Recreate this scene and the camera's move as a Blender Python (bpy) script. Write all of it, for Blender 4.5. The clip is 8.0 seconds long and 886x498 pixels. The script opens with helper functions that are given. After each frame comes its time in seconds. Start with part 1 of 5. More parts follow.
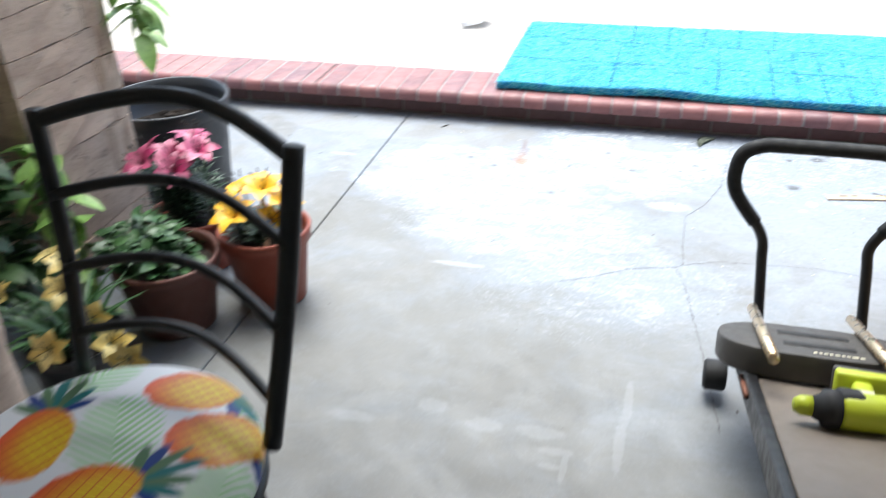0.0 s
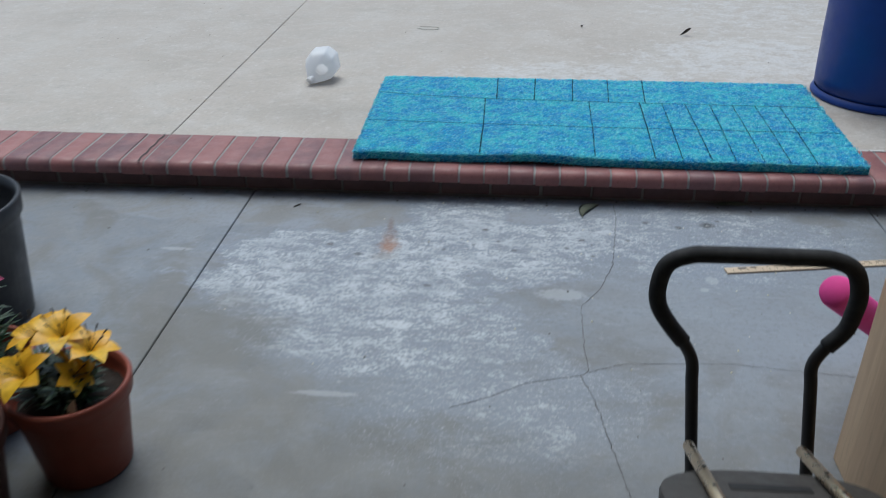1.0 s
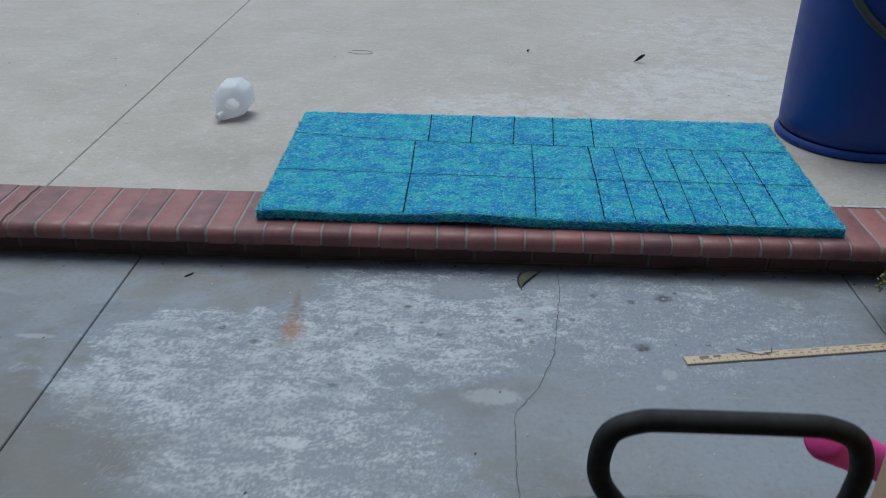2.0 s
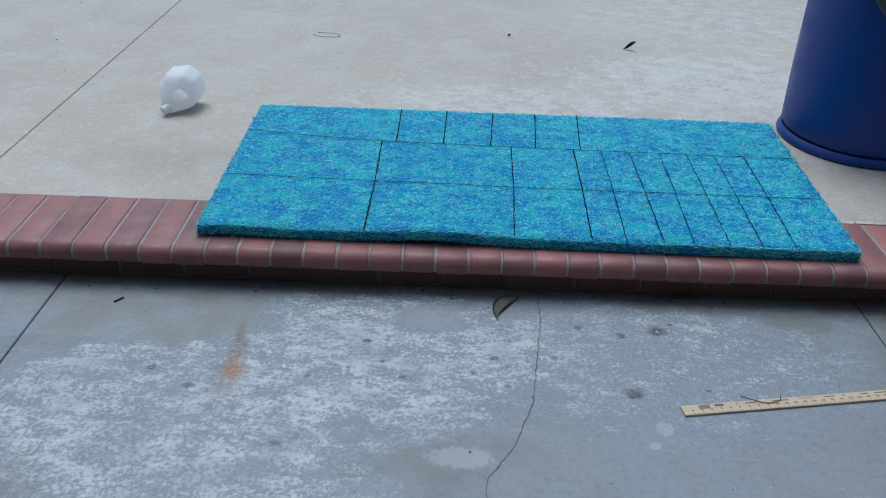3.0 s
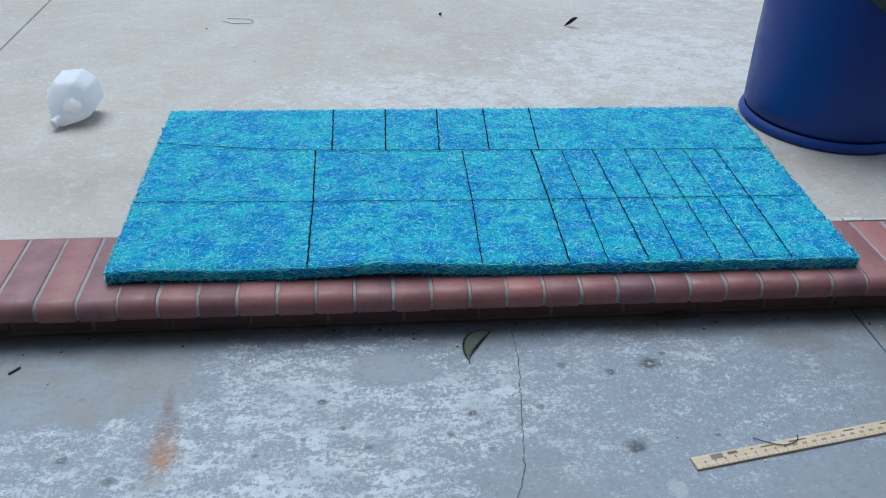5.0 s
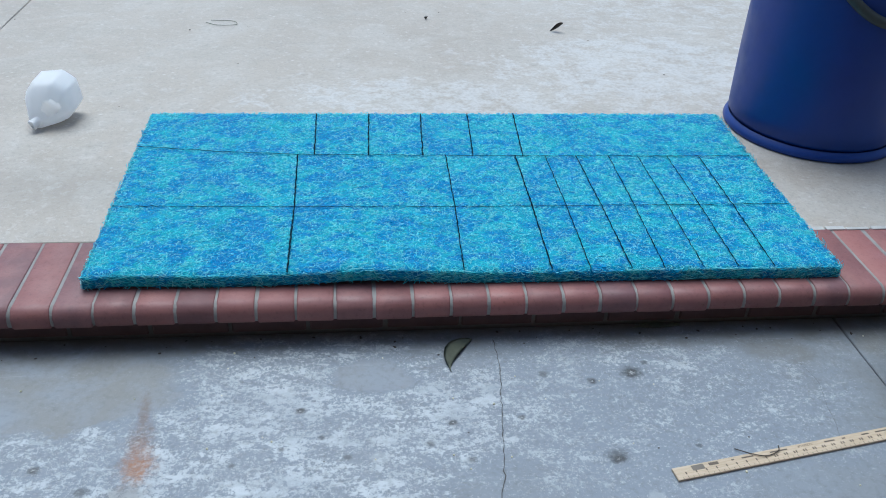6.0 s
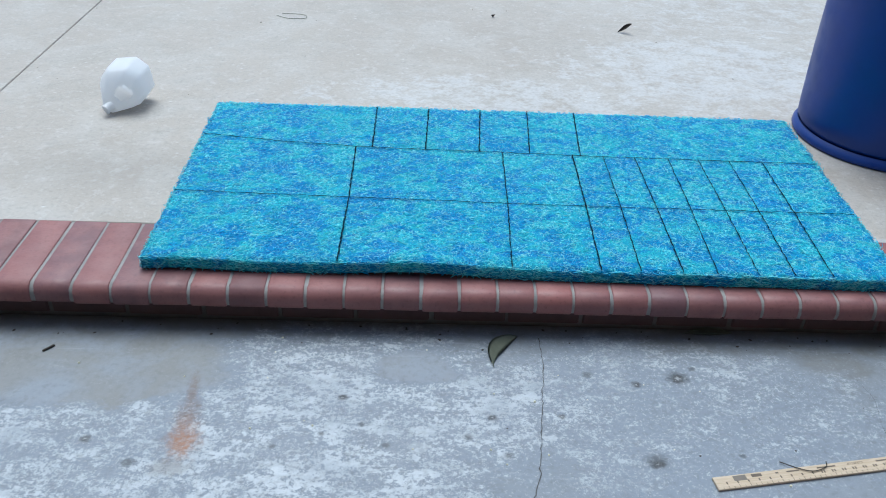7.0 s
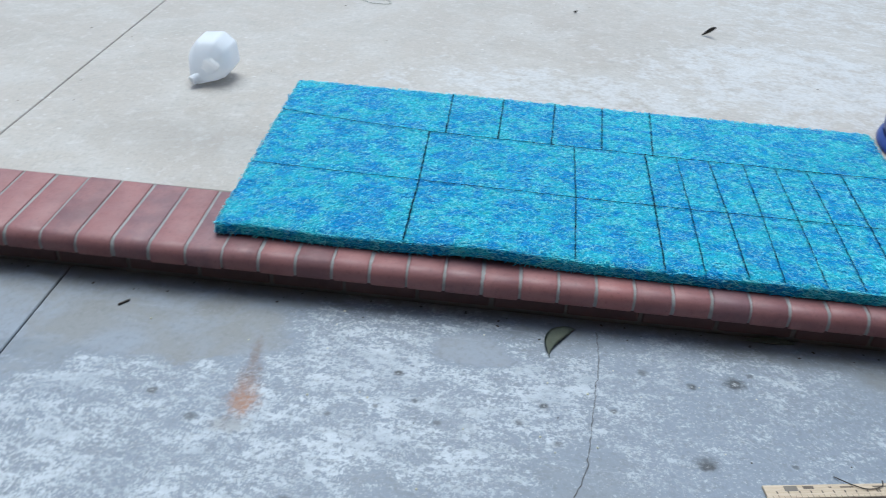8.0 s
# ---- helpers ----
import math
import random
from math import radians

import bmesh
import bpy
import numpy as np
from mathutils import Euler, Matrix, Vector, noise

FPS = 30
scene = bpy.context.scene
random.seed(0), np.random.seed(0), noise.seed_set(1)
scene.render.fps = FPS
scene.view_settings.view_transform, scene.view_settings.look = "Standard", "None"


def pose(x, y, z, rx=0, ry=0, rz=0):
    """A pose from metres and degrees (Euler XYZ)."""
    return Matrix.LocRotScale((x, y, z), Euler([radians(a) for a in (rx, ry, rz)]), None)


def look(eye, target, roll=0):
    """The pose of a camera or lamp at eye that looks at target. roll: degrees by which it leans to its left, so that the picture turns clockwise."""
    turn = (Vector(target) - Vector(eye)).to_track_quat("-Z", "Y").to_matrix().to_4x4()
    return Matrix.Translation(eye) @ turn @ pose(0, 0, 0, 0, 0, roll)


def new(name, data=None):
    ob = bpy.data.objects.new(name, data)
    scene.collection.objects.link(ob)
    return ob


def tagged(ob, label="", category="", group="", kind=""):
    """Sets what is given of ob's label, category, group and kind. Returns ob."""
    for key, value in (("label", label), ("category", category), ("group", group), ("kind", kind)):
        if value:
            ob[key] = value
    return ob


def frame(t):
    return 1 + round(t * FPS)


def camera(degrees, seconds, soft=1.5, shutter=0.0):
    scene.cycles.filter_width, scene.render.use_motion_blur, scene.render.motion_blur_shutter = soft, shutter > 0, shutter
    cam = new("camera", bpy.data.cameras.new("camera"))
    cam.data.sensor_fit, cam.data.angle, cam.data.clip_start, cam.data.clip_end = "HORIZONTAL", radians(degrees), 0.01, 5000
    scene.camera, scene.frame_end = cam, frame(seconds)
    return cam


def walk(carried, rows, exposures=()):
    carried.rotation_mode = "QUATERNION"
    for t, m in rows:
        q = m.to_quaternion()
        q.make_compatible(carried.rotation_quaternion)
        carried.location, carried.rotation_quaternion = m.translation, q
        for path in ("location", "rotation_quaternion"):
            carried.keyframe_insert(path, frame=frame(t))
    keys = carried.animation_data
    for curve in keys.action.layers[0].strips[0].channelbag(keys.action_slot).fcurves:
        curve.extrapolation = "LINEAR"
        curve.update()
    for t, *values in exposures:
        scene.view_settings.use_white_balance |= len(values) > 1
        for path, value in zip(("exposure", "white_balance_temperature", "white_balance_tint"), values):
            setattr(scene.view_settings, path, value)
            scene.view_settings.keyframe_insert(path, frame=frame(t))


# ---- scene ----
cam = camera(56.0, 8.0, 1.0, 0.5)
PATH = [
    (0, (0.769, -3.597, 1.33), (0.285, -1.946, 0.309), -2.1),
    (0.2, (0.713, -3.481, 1.319), (0.337, -1.792, 0.317), -1.5),
    (0.5, (0.651, -3.337, 1.335), (0.388, -1.613, 0.355), -1.3),
    (0.7, (0.633, -3.241, 1.337), (0.423, -1.507, 0.361), -1.3),
    (1, (0.634, -3.083, 1.315), (0.479, -1.34, 0.345), -0.5),
    (1.5, (0.691, -2.809, 1.322), (0.59, -1.054, 0.367), 0.1),
    (3, (0.767, -2.189, 1.29), (0.753, -0.472, 0.263), 1.8),
    (3.5, (0.788, -2.079, 1.276), (0.787, -0.375, 0.228), 1.6),
    (4, (0.735, -1.965, 1.268), (0.806, -0.277, 0.197), 1.1),
    (4.5, (0.664, -1.854, 1.265), (0.81, -0.188, 0.168), 1.0),
    (6, (0.679, -1.78, 1.267), (0.892, -0.117, 0.178), 2.9),
    (6.5, (0.712, -1.782, 1.264), (0.843, -0.113, 0.17), 2.6),
    (7, (0.723, -1.797, 1.261), (0.778, -0.125, 0.166), 2.5),
    (7.5, (0.719, -1.816, 1.26), (0.725, -0.145, 0.161), 2.8),
    (8, (0.723, -1.835, 1.254), (0.626, -0.175, 0.142), 4.0),
]
# seconds, stops, white balance and tint
EXPOSURES = [(0, 1.38, 6100, 4), (0.2, 0.75, 5900, 4), (0.5, -0.03, 5850, 3), (1, -0.40, 5800, 2), (1.5, -0.76, 5750, 1), (3, -0.50, 5450, 0), (4, -0.36, 5400, 0), (6, -0.15, 5450, 0), (8, -0.02, 5520, 0)]
walk(cam, [(t, look(eye, target, roll)) for t, eye, target, roll in PATH], EXPOSURES)
# ---------------- world, sun, exposure ----------------
world = bpy.data.worlds.new("overcast_sky")
scene.world = world
world.use_nodes = True
wn = world.node_tree.nodes
sky = wn.new("ShaderNodeTexSky")
sky.sky_type = "NISHITA"
sky.sun_disc = False
sky.sun_elevation = radians(68)
sky.sun_rotation = radians(-22)
sky.air_density, sky.dust_density, sky.ozone_density = 1.0, 4.0, 1.0
wn["Background"].inputs["Strength"].default_value = 0.15
world.node_tree.links.new(sky.outputs[0], wn["Background"].inputs[0])
sun = new("sun", bpy.data.lights.new("sun", "SUN"))
sun.data.energy, sun.data.angle, sun.data.color = 2.3, radians(45), (1.0, 0.97, 0.93)
sun.matrix_world = look((-2.6, 6.5, 17.5), (0, 0, 0))

ZL = -0.13          # lower patio; the upper patio and the brick edge are at 0
NOSE, BACK = -0.088, 0.222   # front and back of the brick edge


# ---------------- materials ----------------
class Mat:
    """A node material with a principled surface and short helpers."""

    def __init__(self, name, rough=0.6, metal=0.0):
        self.m = bpy.data.materials.new(name)
        self.m.use_nodes = True
        self.t = self.m.node_tree
        self.b = self.t.nodes["Principled BSDF"]
        self.b.inputs["Roughness"].default_value = rough
        self.b.inputs["Metallic"].default_value = metal
        self.co = None

    def n(self, kind, **props):
        node = self.t.nodes.new(kind)
        for k, v in props.items():
            if k == "blend":
                node.blend_type = v
            elif k == "op":
                node.operation = v
            elif k == "feature":
                node.feature = v
            elif k == "data":
                node.data_type = v
        return node

    def link(self, a, b):
        if hasattr(a, "is_output"):
            self.t.links.new(a, b)
        elif isinstance(a, (tuple, list)):
            b.default_value = (*a, 1.0) if len(a) == 3 and b.type == "RGBA" else a
        else:
            b.default_value = a

    def coords(self, stretch=(1, 1, 1), world_space=False, shift=None):
        if world_space:
            src = self.n("ShaderNodeNewGeometry").outputs["Position"]
        else:
            src = self.n("ShaderNodeTexCoord").outputs["Object"]
        mp = self.n("ShaderNodeMapping")
        mp.inputs["Scale"].default_value = stretch
        self.link(src, mp.inputs["Vector"])
        if shift is not None:
            self.link(shift, mp.inputs["Location"])
        return mp.outputs[0]

    def noise(self, scale, detail=4, rough=0.55, co=None, distort=0.0):
        nd = self.n("ShaderNodeTexNoise")
        nd.inputs["Scale"].default_value = scale
        nd.inputs["Detail"].default_value = detail
        nd.inputs["Roughness"].default_value = rough
        nd.inputs["Distortion"].default_value = distort
        if co is not None:
            self.link(co, nd.inputs["Vector"])
        return nd.outputs["Fac"]

    def voronoi(self, scale, co=None, feature="F1", out="Distance"):
        nd = self.n("ShaderNodeTexVoronoi", feature=feature)
        nd.inputs["Scale"].default_value = scale
        if co is not None:
            self.link(co, nd.inputs["Vector"])
        return nd.outputs[out]

    def ramp(self, fac, lo, hi, a=0.0, b=1.0):
        nd = self.n("ShaderNodeMapRange")
        nd.interpolation_type = "SMOOTHSTEP"
        for key, v in (("From Min", lo), ("From Max", hi), ("To Min", a), ("To Max", b)):
            nd.inputs[key].default_value = v
        self.link(fac, nd.inputs["Value"])
        return nd.outputs[0]

    def math(self, op, a, b=0.0, clamp=False):
        nd = self.n("ShaderNodeMath", op=op)
        nd.use_clamp = clamp
        self.link(a, nd.inputs[0])
        self.link(b, nd.inputs[1])
        return nd.outputs[0]

    def mix(self, fac, a, b, blend="MIX"):
        nd = self.n("ShaderNodeMix", data="RGBA", blend=blend)
        self.link(fac, nd.inputs["Factor"])
        self.link(a, nd.inputs[6])
        self.link(b, nd.inputs[7])
        return nd.outputs[2]

    def disc(self, co, x, y, rx, ry, turn=0.0, soft=0.5, wob=None):
        """1 inside an oval round (x, y), falling to 0 over its soft rim."""
        mp = self.n("ShaderNodeMapping")
        mp.vector_type = "TEXTURE"
        mp.inputs["Location"].default_value = (x, y, 0)
        mp.inputs["Rotation"].default_value = (0, 0, radians(turn))
        mp.inputs["Scale"].default_value = (rx, ry, 1000)
        self.link(co, mp.inputs["Vector"])
        ln = self.n("ShaderNodeVectorMath", op="LENGTH")
        self.link(mp.outputs[0], ln.inputs[0])
        d = ln.outputs["Value"]
        if wob is not None:
            d = self.math("ADD", d, wob)
        return self.ramp(d, 1.0 - soft, 1.0 + soft, 1.0, 0.0)

    def oval(self, co, x, y, rx, ry):
        """Distance from (x, y) in units of the two radii."""
        sc = self.n("ShaderNodeVectorMath", op="MULTIPLY_ADD")
        self.link(co, sc.inputs[0])
        sc.inputs[1].default_value = (1 / rx, 1 / ry, 0)
        sc.inputs[2].default_value = (-x / rx, -y / ry, 0)
        ln = self.n("ShaderNodeVectorMath", op="LENGTH")
        self.link(sc.outputs[0], ln.inputs[0])
        return ln.outputs["Value"]

    def bump(self, h, strength=0.3, dist=0.01):
        nd = self.n("ShaderNodeBump")
        nd.inputs["Strength"].default_value = strength
        nd.inputs["Distance"].default_value = dist
        self.link(h, nd.inputs["Height"])
        self.t.links.new(nd.outputs[0], self.b.inputs["Normal"])

    def color(self, c):
        self.link(c, self.b.inputs["Base Color"])

    def rough(self, r):
        self.link(r, self.b.inputs["Roughness"])

    def rnd(self):
        return self.n("ShaderNodeObjectInfo").outputs["Random"]

    def island(self):
        return self.n("ShaderNodeNewGeometry").outputs["Random Per Island"]


def simple(name, base, rough=0.5, metal=0.0, vary=0.25, scale=30, bump=0.15, dark=None):
    """One material with fine and coarse variation of its base colour."""
    k = Mat(name, rough, metal)
    co = k.coords()
    d = dark or tuple(c * (1 - vary) for c in base)
    c = k.mix(k.noise(scale, 5, 0.6, co), d, base)
    c = k.mix(k.ramp(k.noise(scale * 0.15, 3, 0.5, co), 0.35, 0.7, 0, 0.5), c, tuple(min(1, v * (1 + vary * 0.6)) for v in base))
    k.color(c)
    k.rough(k.ramp(k.noise(scale * 0.6, 4, 0.6, co), 0.3, 0.7, max(0.02, rough - 0.08), min(1, rough + 0.1)))
    if bump:
        k.bump(k.noise(scale * 6, 3, 0.6, co), bump, 0.002)
    return k.m


def concrete_lower():
    k = Mat("worn_grey_concrete", 0.55)
    co = k.coords(world_space=True)
    wide = k.coords((0.65, 1.25, 1), True)
    big = k.noise(1.1, 5, 0.6, co, 0.4)
    mid = k.noise(6, 6, 0.65, co, 0.6)
    fine = k.noise(60, 6, 0.7, co)
    grit = k.noise(300, 2, 0.6, co)
    base = k.mix(k.ramp(big, 0.32, 0.68), (0.180, 0.182, 0.180), (0.245, 0.270, 0.305))
    base = k.mix(k.ramp(mid, 0.3, 0.7, 0, 0.8), base, (0.185, 0.210, 0.245))
    base = k.mix(k.ramp(k.noise(2.3, 5, 0.6, co, 1.0), 0.45, 0.60, 0, 0.7), base, (0.155, 0.150, 0.138))
    # smooth, still trowelled skin beside the step
    wob = k.math("MULTIPLY", k.math("SUBTRACT", k.noise(7, 8, 0.7, wide, 0.3), 0.5), 1.7)
    skin = k.disc(co, -0.45, -0.17, 0.72, 0.19, -7, 0.10, k.math("MULTIPLY", wob, 0.5))
    skin = k.math("MAXIMUM", skin, k.disc(co, 0.72, -0.22, 0.10, 0.07, 0, 0.25, wob))
    base = k.mix(k.math("MULTIPLY", skin, 0.8), base, k.mix(k.ramp(mid, 0.35, 0.65), (0.205, 0.205, 0.20), (0.26, 0.285, 0.325)))
    base = k.mix(k.math("MULTIPLY", k.disc(co, 1.55, -0.72, 0.75, 0.50, 0, 0.5, wob), 0.65), base, k.mix(mid, (0.215, 0.242, 0.280), (0.275, 0.302, 0.340)))
    # bleached, flaking areas with crisp ragged rims
    area = k.math("MAXIMUM", k.disc(co, 0.10, -0.66, 0.50, 0.38, 0, 0.25, wob), k.disc(co, 0.58, -0.38, 0.42, 0.32, 0, 0.25, wob))
    area = k.math("MAXIMUM", area, k.math("MULTIPLY", k.disc(co, 0.32, -1.02, 0.42, 0.22, 0, 0.3, wob), 0.8))
    area = k.math("MAXIMUM", area, k.math("MULTIPLY", k.disc(co, 1.25, -0.36, 0.65, 0.30, 0, 0.5, wob), 0.5))
    area = k.math("MAXIMUM", area, k.math("MULTIPLY", k.disc(co, 0.60, -1.35, 0.40, 0.25, 10, 0.5, wob), 0.45))
    area = k.math("MULTIPLY", area, k.math("SUBTRACT", 1.0, skin))
    flake = k.math("ADD", k.math("MULTIPLY", k.noise(16, 12, 0.78, wide, 0.3), 0.50), k.math("MULTIPLY", k.noise(85, 8, 0.80, co, 0.3), 0.50))
    thresh = k.math("ADD", k.math("ADD", flake, k.math("MULTIPLY", k.math("SUBTRACT", k.noise(4.5, 3, 0.5, co, 0.5), 0.5), 0.13)), k.math("MULTIPLY", area, 0.072))
    white = k.ramp(thresh, 0.570, 0.588)
    rimw = k.math("MULTIPLY", k.ramp(thresh, 0.530, 0.550), k.ramp(thresh, 0.55, 0.59, 1.0, 0.0))
    base = k.mix(k.math("MULTIPLY", k.ramp(area, 0.0, 0.5), 0.8), base, k.mix(mid, (0.185, 0.212, 0.255), (0.235, 0.267, 0.315)))
    base = k.mix(k.math("MULTIPLY", rimw, k.ramp(area, 0.0, 0.6, 0.1, 0.5)), base, (0.31, 0.335, 0.37))
    base = k.mix(k.math("MULTIPLY", white, k.math("MULTIPLY", k.ramp(area, 0.0, 0.6, 0.18, 1.0), k.ramp(k.noise(7, 6, 0.7, wide), 0.3, 0.6, 0.35, 1.0))), base, (0.50, 0.53, 0.56))
    scratch = k.ramp(k.noise(5, 4, 0.6, k.coords((0.4, 14, 1), True), 0.6), 0.68, 0.71, 0, 0.25)
    base = k.mix(scratch, base, (0.40, 0.42, 0.45))
    # darker floor under the cover: its own grey plus shade put into the colour
    base = k.mix(k.math("MULTIPLY", k.disc(co, 0.45, -2.35, 1.3, 0.75, 0, 0.4, wob), 0.5), base, (0.145, 0.148, 0.145))
    # brown ground-in dirt with ragged rims
    dirt = k.math("MAXIMUM", k.disc(co, 0.15, -1.72, 0.62, 0.36, 0, 0.35, wob), k.math("MAXIMUM", k.disc(co, -0.30, -1.08, 0.26, 0.20, 0, 0.35, wob), k.disc(co, 0.55, -2.3, 0.7, 0.3, 0, 0.4, wob)))
    base = k.mix(k.math("MULTIPLY", dirt, k.ramp(k.noise(9, 7, 0.7, co, 0.4), 0.3, 0.6, 0.3, 0.75)), base, (0.135, 0.130, 0.115))
    # grain and grime
    base = k.mix(k.ramp(fine, 0.45, 0.75, 0, 0.5), base, (0.135, 0.138, 0.14))
    speck = k.ramp(area, 0.0, 0.5, 0.12, 1.0)
    base = k.mix(k.math("MULTIPLY", speck, k.ramp(k.voronoi(48, co), 0.0, 0.13, 0.6, 0.0)), base, (0.50, 0.52, 0.54))
    base = k.mix(k.math("MULTIPLY", speck, k.ramp(k.noise(150, 5, 0.75, co), 0.57, 0.63, 0, 0.7)), base, (0.50, 0.525, 0.55))
    ragged = k.math("MULTIPLY", k.math("SUBTRACT", fine, 0.5), 1.2)
    for group, strength in ((PALE[:8], 0.45), (PALE[8:], 0.14)):
        pale = None
        for x, y, rx, ry in group:
            d = k.oval(co, x, y, rx, ry)
            pale = d if pale is None else k.math("MINIMUM", pale, d)
        base = k.mix(k.ramp(k.math("ADD", pale, ragged), 0.75, 1.2, strength, 0.0), base, (0.42, 0.44, 0.46))
    for group, dark in ((SPOTS, 0.9), (FAINT, 0.62)):
        near = None
        for x, y, r in group:
            d = k.oval(co, x, y, r, r * 0.85)
            near = d if near is None else k.math("MINIMUM", near, d)
        base = k.mix(k.ramp(k.math("ADD", near, k.math("MULTIPLY", ragged, 1.8)), 0.20, 1.15, dark, 0.0), base, (0.035, 0.036, 0.038))
        if group is SPOTS:
            base = k.mix(k.ramp(k.math("ADD", near, k.math("MULTIPLY", k.math("SUBTRACT", grit, 0.5), 1.2)), 0.10, 0.22, 0.6, 0.0), base, (0.5, 0.51, 0.51))
    # rust streak: a thin tail that spreads into a blotch
    wr = k.math("MULTIPLY", k.math("SUBTRACT", k.noise(38, 7, 0.78, k.coords((1.3, 0.8, 1), True)), 0.5), 3.0)
    rust = k.math("MULTIPLY", k.disc(co, 0.192, -0.335, 0.012, 0.07, 6, 0.7, wr), 0.7)
    rust = k.math("MAXIMUM", rust, k.math("MULTIPLY", k.disc(co, 0.200, -0.425, 0.025, 0.08, 3, 0.7, wr), 0.75))
    rust = k.math("MAXIMUM", rust, k.math("MULTIPLY", k.disc(co, 0.207, -0.475, 0.032, 0.045, 0, 0.8, wr), 0.95))
    rust = k.math("MULTIPLY", rust, k.ramp(k.noise(120, 5, 0.75, co), 0.3, 0.6, 0.45, 1.0))
    base = k.mix(rust, base, k.mix(k.disc(co, 0.207, -0.478, 0.04, 0.06, 0, 0.7), (0.15, 0.095, 0.075), (0.30, 0.145, 0.075)))
    base = k.mix(k.math("MULTIPLY", k.disc(co, 0.195, -0.555, 0.04, 0.022, 0, 0.6, wr), 0.45), base, (0.15, 0.13, 0.11))
    # browner and darker towards the step, with a ragged edge
    step_band = k.ramp(k.math("ADD", k.n_y(co), k.math("MULTIPLY", k.noise(9, 7, 0.7, co, 0.5), 0.22)), -0.02, 0.06, 0, 0.55)
    base = k.mix(step_band, base, (0.13, 0.118, 0.098))
    k.color(base)
    k.rough(k.ramp(mid, 0.3, 0.7, 0.42, 0.62))
    k.bump(k.math("ADD", k.math("MULTIPLY", grit, 0.4), k.math("ADD", fine, k.math("MULTIPLY", white, -0.5))), 0.4, 0.003)
    return k.m


def n_y(self, co):
    s = self.n("ShaderNodeSeparateXYZ")
    self.link(co, s.inputs[0])
    return s.outputs[1]


Mat.n_y = n_y

# dark drip marks with a pale nail hole, and fainter ones: x, y, radius
SPOTS = [(1.263, -0.52, 0.019), (0.902, -0.386, 0.016), (-0.008, -0.477, 0.017), (1.266, -0.263, 0.016), (0.548, -0.329, 0.016), (1.066, -0.379, 0.012),
         (1.375, -0.237, 0.034)]
FAINT = [(1.149, -0.23, 0.017), (0.599, -0.416, 0.012), (0.658, -0.479, 0.013), (0.511, -0.448, 0.01), (0.407, -0.489, 0.011), (0.931, -0.503, 0.014),
         (1.46, -0.491, 0.01), (0.106, -0.544, 0.02), (0.843, -0.449, 0.016), (0.371, -0.739, 0.016), (1.42, -0.2, 0.012), (1.263, -0.512, 0.034)]
# pale scuffs: x, y, two radii
PALE = [(0.812, -0.765, 0.075, 0.035), (1.316, -0.64, 0.022, 0.026), (1.28, -0.7, 0.014, 0.014), (0.459, -0.545, 0.016, 0.013), (0.729, -0.486, 0.022, 0.018), (0.31, -0.6, 0.008, 0.006),
         (-0.55, -0.55, 0.06, 0.012), (0.15, -1.32, 0.09, 0.012), (0.064, -2.098, 0.068, 0.02), (0.26, -2.014, 0.039, 0.028), (0.405, -2.054, 0.046, 0.026), (0.549, -2.049, 0.06, 0.023),
         (0.599, -2.106, 0.046, 0.014), (0.622, -2.15, 0.009, 0.057), (0.587, -2.158, 0.032, 0.011), (0.753, -1.885, 0.012, 0.097), (0.743, -2.042, 0.014, 0.102)]


